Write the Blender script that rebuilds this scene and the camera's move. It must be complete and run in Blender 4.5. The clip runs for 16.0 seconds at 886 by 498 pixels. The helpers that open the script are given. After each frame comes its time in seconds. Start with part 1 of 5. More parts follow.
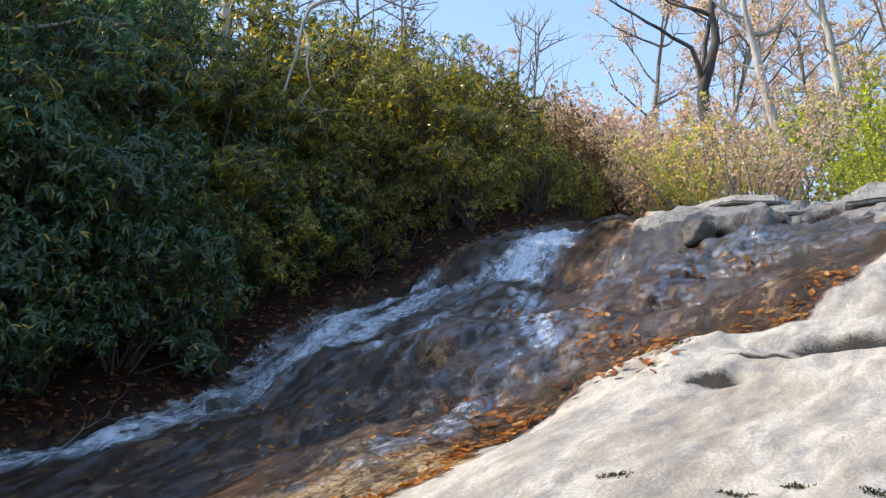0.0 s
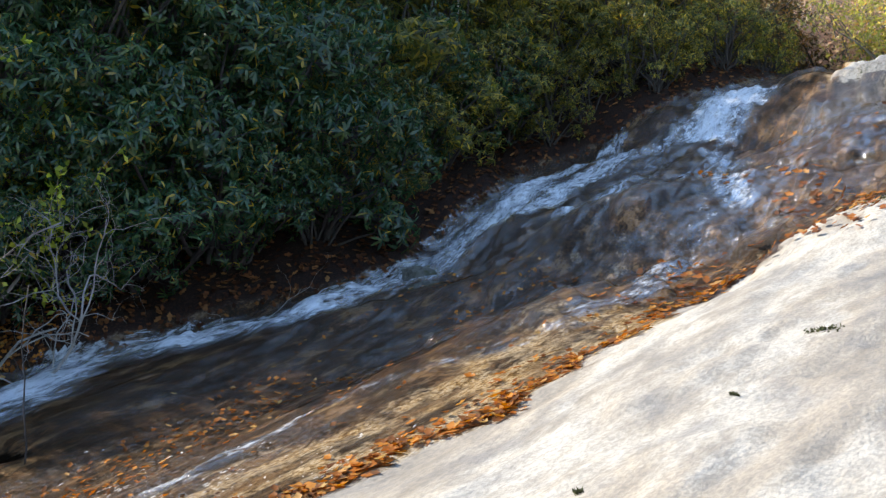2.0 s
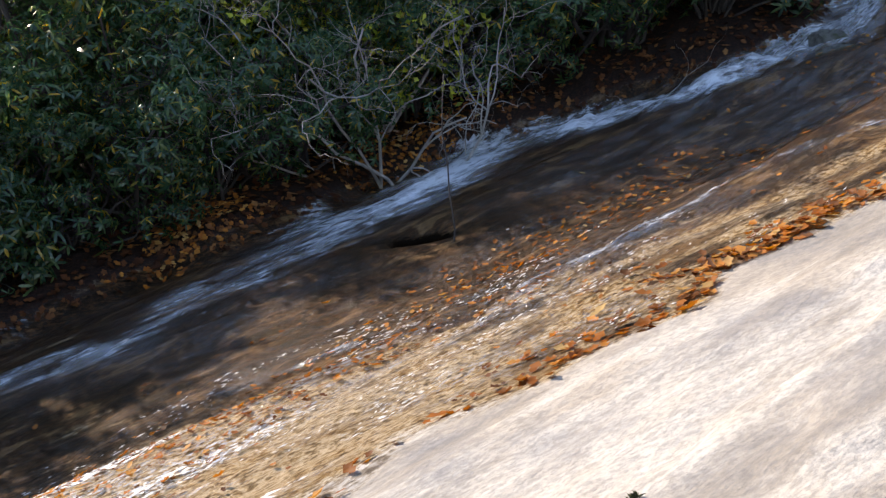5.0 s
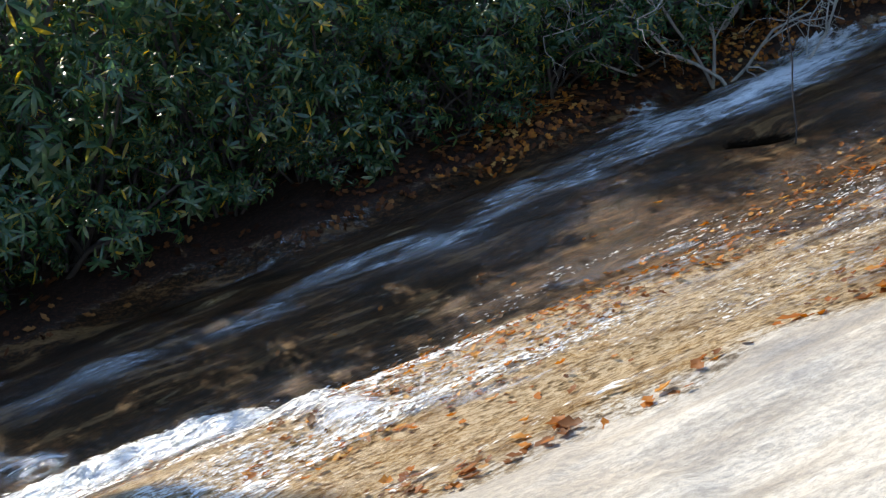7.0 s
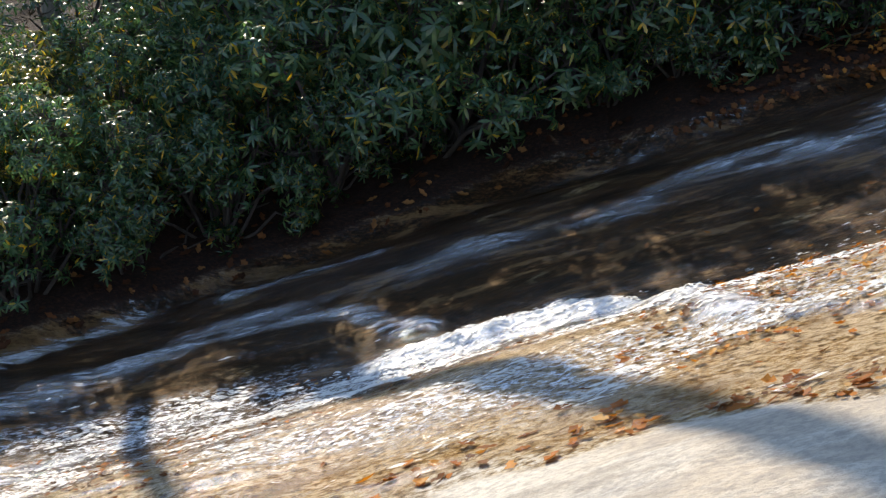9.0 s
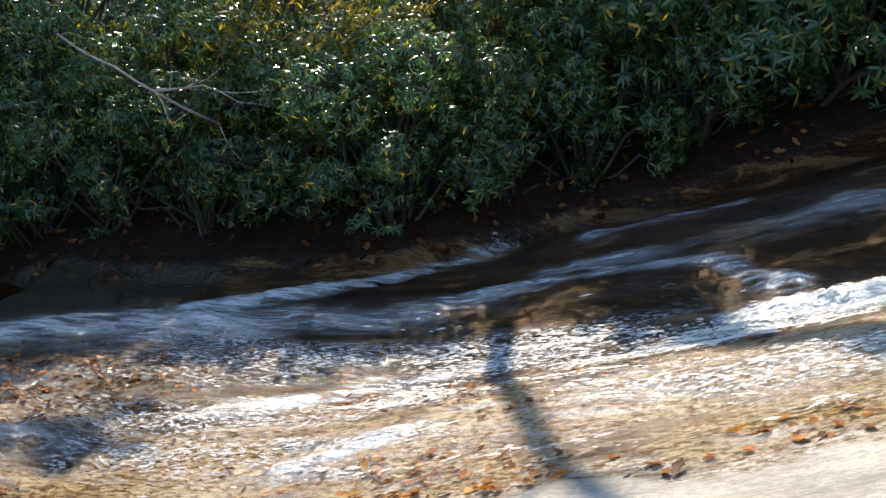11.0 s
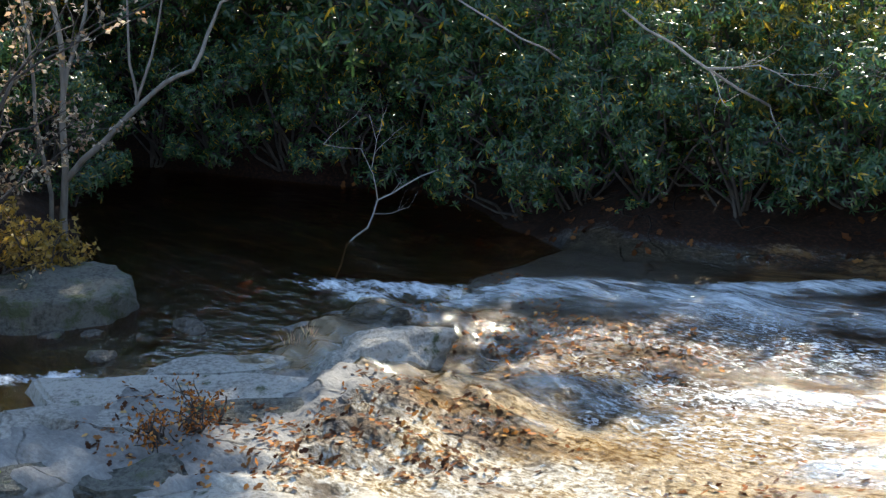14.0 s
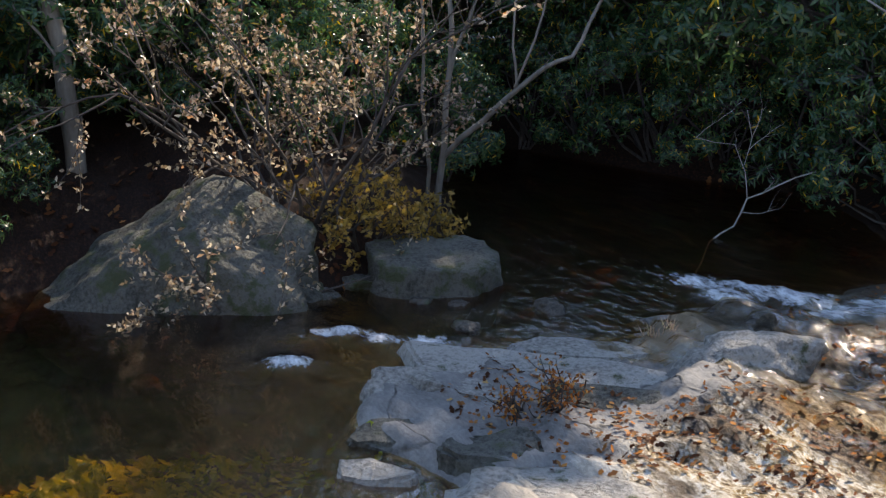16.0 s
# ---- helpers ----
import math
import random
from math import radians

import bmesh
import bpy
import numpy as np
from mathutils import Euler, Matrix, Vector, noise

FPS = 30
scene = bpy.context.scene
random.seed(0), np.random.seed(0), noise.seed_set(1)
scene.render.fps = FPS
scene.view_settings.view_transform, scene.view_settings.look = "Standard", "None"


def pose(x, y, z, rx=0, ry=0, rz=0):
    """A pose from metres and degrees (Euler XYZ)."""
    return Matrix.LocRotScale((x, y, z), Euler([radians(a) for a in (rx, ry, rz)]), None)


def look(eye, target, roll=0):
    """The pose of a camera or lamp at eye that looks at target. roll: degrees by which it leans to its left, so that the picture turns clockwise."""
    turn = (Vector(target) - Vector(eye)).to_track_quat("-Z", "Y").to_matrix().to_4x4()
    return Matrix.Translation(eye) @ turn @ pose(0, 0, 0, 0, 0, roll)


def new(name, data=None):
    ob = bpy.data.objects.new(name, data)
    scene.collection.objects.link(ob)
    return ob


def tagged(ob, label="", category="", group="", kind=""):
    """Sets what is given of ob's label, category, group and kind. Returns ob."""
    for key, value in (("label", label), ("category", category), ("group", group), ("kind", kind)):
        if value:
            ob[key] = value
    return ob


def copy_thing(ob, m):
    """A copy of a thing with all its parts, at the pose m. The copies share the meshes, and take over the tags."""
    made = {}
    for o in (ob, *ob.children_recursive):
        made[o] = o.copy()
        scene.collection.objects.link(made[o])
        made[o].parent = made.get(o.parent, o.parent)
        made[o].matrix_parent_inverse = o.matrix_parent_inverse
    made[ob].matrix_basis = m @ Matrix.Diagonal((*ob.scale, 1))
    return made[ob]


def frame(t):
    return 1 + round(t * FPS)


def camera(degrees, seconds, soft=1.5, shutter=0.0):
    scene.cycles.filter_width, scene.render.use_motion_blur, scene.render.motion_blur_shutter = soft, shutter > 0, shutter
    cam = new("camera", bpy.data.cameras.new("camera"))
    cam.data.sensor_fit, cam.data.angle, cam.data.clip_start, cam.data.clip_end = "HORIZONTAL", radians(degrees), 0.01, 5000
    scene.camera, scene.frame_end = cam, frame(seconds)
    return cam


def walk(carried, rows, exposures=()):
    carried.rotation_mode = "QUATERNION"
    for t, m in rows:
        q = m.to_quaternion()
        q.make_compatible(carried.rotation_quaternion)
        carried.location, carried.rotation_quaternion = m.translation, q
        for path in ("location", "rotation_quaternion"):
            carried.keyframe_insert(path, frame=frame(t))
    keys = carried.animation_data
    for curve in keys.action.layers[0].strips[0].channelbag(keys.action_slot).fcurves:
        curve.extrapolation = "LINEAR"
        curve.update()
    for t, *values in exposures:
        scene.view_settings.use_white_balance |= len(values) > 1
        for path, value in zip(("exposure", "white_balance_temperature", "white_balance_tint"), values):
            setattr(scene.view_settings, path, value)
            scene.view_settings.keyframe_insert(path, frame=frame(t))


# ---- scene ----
cam = camera(43.46, 16.0, soft=1.35)
ROWS = [
    (0.0, 0.000, 0.435, 2.415, 104.78, -0.72, -0.19),
    (0.5, -0.012, 0.437, 2.406, 103.69, -0.73, 1.42),
    (1.0, -0.029, 0.439, 2.395, 102.13, -0.72, 3.67),
    (1.5, -0.051, 0.440, 2.379, 100.16, -0.61, 6.46),
    (2.0, -0.072, 0.440, 2.364, 98.12, -0.49, 9.30),
    (2.5, -0.094, 0.437, 2.348, 96.10, -0.43, 12.15),
    (3.0, -0.117, 0.433, 2.333, 94.17, -0.31, 15.14),
    (3.2, -0.127, 0.431, 2.327, 93.45, -0.25, 16.38),
    (5.3, -0.232, 0.384, 2.274, 86.73, 1.63, 31.07),
    (5.5, -0.243, 0.378, 2.270, 86.23, 1.56, 32.60),
    (6.0, -0.268, 0.360, 2.261, 85.07, 1.48, 36.52),
    (6.5, -0.292, 0.339, 2.253, 84.06, 1.10, 40.57),
    (7.0, -0.315, 0.317, 2.245, 82.98, 0.85, 44.72),
    (7.5, -0.337, 0.291, 2.235, 81.76, 0.31, 49.15),
    (8.0, -0.358, 0.263, 2.225, 80.44, -0.18, 53.71),
    (8.5, -0.376, 0.233, 2.215, 79.08, -0.63, 58.32),
    (9.0, -0.391, 0.202, 2.205, 77.76, -0.91, 62.87),
    (9.2, -0.396, 0.189, 2.201, 77.28, -1.10, 64.69),
    (11.3, -0.430, 0.052, 2.179, 74.45, -0.39, 83.16),
    (11.5, -0.431, 0.039, 2.178, 74.32, -0.21, 84.84),
    (12.0, -0.433, 0.007, 2.177, 74.14, -0.24, 89.18),
    (12.5, -0.432, -0.026, 2.176, 73.97, -0.21, 93.51),
    (13.0, -0.428, -0.059, 2.174, 73.76, -0.08, 97.81),
    (13.5, -0.422, -0.092, 2.173, 73.62, -0.02, 102.28),
    (14.0, -0.413, -0.125, 2.172, 73.50, -0.00, 106.85),
    (14.5, -0.401, -0.158, 2.171, 73.40, 0.02, 111.43),
    (15.0, -0.387, -0.189, 2.171, 73.29, 0.09, 116.01),
    (15.5, -0.371, -0.220, 2.170, 73.16, -0.05, 120.67),
    (16.0, -0.352, -0.247, 2.168, 72.95, -0.12, 125.15),
]
EXPOSURES = [(0.0, 1.33, 7200, 12), (1.0, 1.6, 7400, 14), (2.5, 1.55, 7000, 8), (3.2, 1.55, 7000, 9), (5.5, 1.42, 7500, 18), (6.0, 1.38, 6900, 6), (7.0, 1.42, 7000, 9), (9.0, 1.38, 7500, 11), (11.5, 1.5, 7400, 8), (12.5, 1.78, 7300, 5), (14.0, 1.85, 7300, 5), (15.0, 1.72, 7300, 6), (16.0, 1.52, 7600, 13)]
walk(cam, [(t, pose(x, y, z, rx, ry, rz)) for t, x, y, z, rx, ry, rz in ROWS], EXPOSURES)

# ---- light: a clear autumn day, the sun over the far bank ----
SUN_AZ, SUN_EL = 87.0, 39.0
world = bpy.data.worlds.new("world")
scene.world = world
world.use_nodes = True
wn = world.node_tree
sky = wn.nodes.new("ShaderNodeTexSky")
sky.sky_type = "NISHITA"
sky.sun_disc = False
sky.dust_density, sky.ozone_density = 0.15, 2.8
sky.sun_elevation = radians(SUN_EL)
sky.sun_rotation = radians(-SUN_AZ)
wn.links.new(sky.outputs[0], wn.nodes["Background"].inputs[0])
wn.nodes["Background"].inputs[1].default_value = 0.15
sun_data = bpy.data.lights.new("sun", "SUN")
sun_data.energy, sun_data.angle, sun_data.color = 2.5, radians(0.6), (1.0, 0.94, 0.84)
sun = new("sun", sun_data)
to_sun = Vector((-math.sin(radians(SUN_AZ)) * math.cos(radians(SUN_EL)), math.cos(radians(SUN_AZ)) * math.cos(radians(SUN_EL)), math.sin(radians(SUN_EL))))
sun.matrix_world = look(to_sun * 60, (0, 0, 0))


# ---- the lie of the land: s runs up the stream, c across it to the far bank ----
UP = (0.483, 0.876)


def xy_of(s, c):
    return UP[0] * s - UP[1] * c, UP[1] * s + UP[0] * c


def sc_of(x, y):
    return UP[0] * x + UP[1] * y, -UP[1] * x + UP[0] * y


def smooth(a, b, v):
    u = np.clip((v - a) / (b - a), 0, 1)
    return u * u * (3 - 2 * u)


def bell(v, mid, wide):
    return np.exp(-((v - mid) / wide) ** 2)


PROFILE_S = (-400, -60, -14, -6.6, -5.7, -5.1, -4.0, -3.0, -2.0, -0.5, 1, 3, 5, 6.5, 8, 8.9, 9.3, 10, 10.5, 10.8, 11.1, 11.4, 12, 13, 14.5, 17, 25, 60, 400)
PROFILE_Z = (-1.5, -0.9, -0.55, -0.46, -0.34, -0.08, -0.02, 0.10, 0.29, 0.72, 1.22, 1.88, 2.52, 3.00, 3.56, 3.95, 4.26, 4.62, 4.88, 5.02, 5.12, 5.30, 5.70, 6.20, 6.5, 6.8, 8.4, 15, 60)
BANK_S = (-20, -9, -6, -4.2, -2.6, -1.5, -0.5, 1.5, 3.5, 5, 6.5, 8, 9.2, 10.5, 11.1, 11.6, 12.5, 14, 40)
BANK_C = (6.6, 6.6, 6.3, 6.5, 6.7, 7.3, 7.7, 7.75, 7.8, 8.1, 7.5, 6.8, 7.1, 7.1, 6.7, 6.1, 5.4, 5.2, 5.2)
SHORE_C = (-60, -3, 0.5, 0.9, 1.7, 1.95, 2.7, 3.2, 3.6, 4.1, 4.7, 5.6, 6.6, 9)
SHORE_S = (8.0, 7.4, 7.05, 7.4, 7.3, 6.7, 6.65, 6.9, 7.5, 8.2, 10.0, 10.0, 7.8, 7.0)
POOL = -0.15


def bank_line(s):
    """How far across the stream the far bank's foot lies."""
    return np.interp(s, BANK_S, BANK_C) + 0.05 * np.sin(s * 3.1) + 0.03 * np.sin(s * 7.3 + 1)


def shore_line(c):
    """How far down the stream the pool's far shore lies."""
    return np.interp(c, SHORE_C, SHORE_S)


def rock_height(s, c):
    s, c = np.asarray(s, float), np.asarray(c, float)
    z = np.interp(s, PROFILE_S, PROFILE_Z)
    # the dry slab swells on the near side, the stream has cut a trough along the far bank
    z = z + 0.16 * smooth(4.2, 1.8, c) * smooth(-2.5, 1, s) * smooth(16, 9, s)
    z = z - 0.16 * bell(c, 5.2, 0.75) * smooth(-4, -1, s) * smooth(15, 11, s)
    # two falls
    fall = smooth(3.6, 4.6, c) * smooth(7.2, 6.0, c)
    z = z + fall * (0.26 * (smooth(7.6, 8.3, s) - smooth(8.4, 10.4, s)))
    z = z + fall * (0.22 * (smooth(11.0, 11.6, s) - smooth(11.8, 14.5, s)))
    # the bare hump between the main fall and the middle run
    along, across = (s - 7.9) * 0.8 - (c - 5.0) * 0.6, (s - 7.9) * 0.6 + (c - 5.0) * 0.8
    z = z + 0.24 * bell(across, 0.0, 0.42) * bell(along, 0.0, 1.5)
    # long low swells in the slide
    z = z + 0.10 * bell(c, 4.1, 0.45) * bell(s, 6.2, 1.3) + 0.07 * bell(c, 4.4, 0.3) * bell(s, 0.6, 1.6)
    z = z - 0.10 * bell(c, 3.2, 0.35) * bell(s, 6.8, 1.1)
    return z


def ground_height(s, c):
    s, c = np.asarray(s, float), np.asarray(c, float)
    z = rock_height(s, c)
    over = c - bank_line(s)
    bank = 0.16 * smooth(-0.1, 0.25, over) + 0.42 * np.clip(over, 0, 9) + 0.3 * np.clip(over - 9, 0, 60)
    # the far shore of the pool
    past = -s - shore_line(c)
    shore = 0.50 * smooth(-0.6, 0.4, past) + 0.30 * np.clip(past, 0, 12) + 0.15 * np.clip(past - 12, 0, 60)
    bank = np.maximum(bank, shore)
    # the near side rises gently into the wood
    near = 0.25 * np.clip(-c - 3, 0, 40) * smooth(-8, -2, s)
    # the stream runs on out of the pool on the near side
    out = 1.0 * smooth(2.15, 1.75, c + 0.12 * np.sin(s * 5)) * smooth(-3.2, -3.75, s) * smooth(-8.5, -6.5, s)
    # a bar of gravel under the water
    bar = 0.25 * bell(s, -5.0, 0.6) * bell(c, 0.7, 0.6)
    # the lip where the stream slips into the pool
    lip = 0.12 * bell(s, -5.05, 0.45) * bell(c, 4.85, 0.45)
    return z + bank + near - 0.36 * out + bar - lip


# ---- noise and mesh tools ----
def vnoise(x, y, seed=0):
    """Smooth value noise from -1 to 1 on arrays."""
    x, y = np.asarray(x, float), np.asarray(y, float)
    xi, yi = np.floor(x).astype(np.int64), np.floor(y).astype(np.int64)
    u, v = x - xi, y - yi
    u, v = u * u * (3 - 2 * u), v * v * (3 - 2 * v)

    def hashed(a, b):
        n = (a * 374761393 + b * 668265263 + seed * 974711) & 0xFFFFFFFF
        n = ((n ^ (n >> 13)) * 1274126177) & 0xFFFFFFFF
        return ((n ^ (n >> 16)) & 0xFFFF) / 32767.5 - 1

    low = hashed(xi, yi) * (1 - u) + hashed(xi + 1, yi) * u
    high = hashed(xi, yi + 1) * (1 - u) + hashed(xi + 1, yi + 1) * u
    return low * (1 - v) + high * v


def fbm(x, y, seed=0, octaves=4):
    total = 0
    for k in range(octaves):
        total = total + vnoise(x * 2 ** k + k * 7.3, y * 2 ** k - k * 3.1, seed + k) * 0.5 ** k
    return total / 1.6


def mesh_of(name, verts, faces, material, soft=True):
    me = bpy.data.meshes.new(name)
    me.from_pydata(verts if isinstance(verts, list) else verts.tolist(), [], faces if isinstance(faces, list) else faces.tolist())
    me.materials.append(material)
    if soft:
        me.polygons.foreach_set("use_smooth", np.ones(len(me.polygons), bool))
    me.update()
    return me


def part(name, me, parent, label=""):
    ob = new(name, me)
    ob.parent = parent
    return tagged(ob, label)


def thing(name, m, label, category, group="", kind=""):
    ob = new(name)
    ob.empty_display_size = 0.2
    ob.matrix_world = m
    return tagged(ob, label, category, group, kind)


class Bag:
    """Verts and faces gathered for one mesh."""

    def __init__(self):
        self.v, self.f = [], []

    def tube(self, pts, r0, r1, sides=6):
        """A tapering round branch along the points."""
        n0, n = len(self.v), len(pts)
        for i, p in enumerate(pts):
            d = (pts[min(i + 1, n - 1)] - pts[max(i - 1, 0)]).normalized()
            a = d.orthogonal().normalized() if i == 0 else (a - d * a.dot(d)).normalized()
            b = d.cross(a)
            r = r0 + (r1 - r0) * i / max(1, n - 1)
            for k in range(sides):
                w = 2 * math.pi * k / sides
                q = p + (a * math.cos(w) + b * math.sin(w)) * r
                self.v.append((q.x, q.y, q.z))
        for i in range(n - 1):
            for k in range(sides):
                a0, a1 = n0 + i * sides + k, n0 + i * sides + (k + 1) % sides
                self.f.append((a0, a1, a1 + sides, a0 + sides))
        self.f.append(tuple(n0 + (n - 1) * sides + k for k in range(sides)))

    def leaf(self, p, d, up, length, width, droop=0.25):
        """One leaf from p along d, folded at its midrib and bent down."""
        side = d.cross(up)
        if side.length < 1e-4:
            side = d.orthogonal()
        side.normalize()
        nrm = side.cross(d).normalized()
        n0 = len(self.v)
        mid = p + d * length * 0.5 - nrm * 0.02 * length
        tip = p + d * length - nrm * droop * length
        lift = nrm * width * 0.22
        for q in (p, mid + side * width * 0.5 + lift, mid, mid - side * width * 0.5 + lift, tip):
            self.v.append((q.x, q.y, q.z))
        self.f += [(n0, n0 + 2, n0 + 1), (n0, n0 + 3, n0 + 2), (n0 + 1, n0 + 2, n0 + 4), (n0 + 2, n0 + 3, n0 + 4)]

    def blade(self, p, d, up, length, width, droop):
        """A broad smooth-edged leaf, bent down along its length."""
        side = d.cross(up)
        if side.length < 1e-4:
            side = d.orthogonal()
        side.normalize()
        nrm = side.cross(d).normalized()
        n0 = len(self.v)
        for along, out in ((0, 0), (0.3, 0.42), (0.72, 0.44), (1, 0)):
            rib = p + d * length * along - nrm * droop * length * along * along
            for q in ((rib,) if out == 0 else (rib + side * width * out, rib - side * width * out)):
                self.v.append((q.x, q.y, q.z))
        self.f += [(n0, n0 + 2, n0 + 1), (n0 + 1, n0 + 2, n0 + 4, n0 + 3), (n0 + 3, n0 + 4, n0 + 5)]

    def dead_leaf(self, p, d, up, length, width, curl):
        """A lobed dry leaf, curled along its midrib."""
        side = d.cross(up).normalized()
        n0 = len(self.v)
        for along, out in ((0, 0), (0.22, 0.36), (0.38, 0.24), (0.58, 0.5), (0.76, 0.26), (1, 0)):
            rib = p + d * length * along + up * curl * length * (along - 0.5) ** 2
            if out == 0:
                self.v.append((rib.x, rib.y, rib.z))
                continue
            edge = up * abs(curl) * width * out * 1.3
            for q in (rib + side * width * out + edge, rib, rib - side * width * out + edge * 0.6):
                self.v.append((q.x, q.y, q.z))
        self.f += [(n0, n0 + 2, n0 + 1), (n0, n0 + 3, n0 + 2)]
        for k in range(3):
            a = n0 + 1 + 3 * k
            self.f += [(a, a + 1, a + 4, a + 3), (a + 1, a + 2, a + 5, a + 4)]
        a = n0 + 10
        self.f += [(a, a + 1, n0 + 13), (a + 1, a + 2, n0 + 13)]

    def mesh(self, name, material, soft=True):
        return mesh_of(name, self.v, self.f, material, soft)


def any_way(rng):
    z = rng.uniform(-1, 1)
    a = rng.uniform(0, 2 * math.pi)
    r = math.sqrt(1 - z * z)
    return Vector((r * math.cos(a), r * math.sin(a), z))


def crooked(rng, p, d, length, steps, bend, lift=0.0):
    """A crooked way from p: points."""
    pts, d = [p.copy()], d.normalized()
    for _ in range(steps):
        d = (d + any_way(rng) * bend + Vector((0, 0, lift))).normalized()
        pts.append(pts[-1] + d * length / steps)
    return pts


def on_ground(s, c, sink=0.0):
    x, y = xy_of(s, c)
    return Vector((x, y, float(full_height(s, c)) - sink))


# ---- materials ----
def nodes_of(name):
    mat = bpy.data.materials.new(name)
    mat.use_nodes = True
    nt = mat.node_tree
    return mat, nt, nt.nodes["Principled BSDF"]


def node(nt, kind, **values):
    n = nt.nodes.new("ShaderNode" + kind)
    for key, value in values.items():
        if key.startswith("i_"):
            n.inputs[int(key[2:])].default_value = value
    return n


def ramp(nt, source, stops):
    n = nt.nodes.new("ShaderNodeValToRGB")
    e = n.color_ramp.elements
    while len(e) < len(stops):
        e.new(0.5)
    for k, (at, col) in enumerate(stops):
        e[k].position = at
        e[k].color = (*col, 1) if len(col) == 3 else col
    nt.links.new(source, n.inputs[0])
    return n.outputs[0]


def mixed(nt, fac, a, b):
    n = nt.nodes.new("ShaderNodeMix")
    n.data_type = "RGBA"
    for sock, value in ((n.inputs[0], fac), (n.inputs[6], a), (n.inputs[7], b)):
        if isinstance(value, (int, float)):
            sock.default_value = value
        elif isinstance(value, tuple):
            sock.default_value = (*value, 1)
        else:
            nt.links.new(value, sock)
    return n.outputs[2]


def maths(nt, op, a, b=None, clamp=False):
    n = nt.nodes.new("ShaderNodeMath")
    n.operation, n.use_clamp = op, clamp
    for sock, value in ((n.inputs[0], a), (n.inputs[1], b)):
        if value is None:
            continue
        if isinstance(value, (int, float)):
            sock.default_value = value
        else:
            nt.links.new(value, sock)
    return n.outputs[0]


def noise_at(nt, source, scale, detail=4.0, rough=0.55, stretch=None):
    if stretch:
        m = nt.nodes.new("ShaderNodeMapping")
        m.inputs[3].default_value = stretch
        nt.links.new(source, m.inputs[0])
        source = m.outputs[0]
    n = nt.nodes.new("ShaderNodeTexNoise")
    n.inputs["Scale"].default_value = scale
    n.inputs["Detail"].default_value = detail
    n.inputs["Roughness"].default_value = rough
    nt.links.new(source, n.inputs["Vector"])
    return n.outputs[0]


def attribute(nt, name):
    n = nt.nodes.new("ShaderNodeAttribute")
    n.attribute_name = name
    return n


def bump(nt, height, strength, distance, normal=None):
    n = nt.nodes.new("ShaderNodeBump")
    n.inputs["Strength"].default_value = strength
    n.inputs["Distance"].default_value = distance
    nt.links.new(height, n.inputs["Height"])
    if normal is not None:
        nt.links.new(normal, n.inputs["Normal"])
    return n.outputs[0]


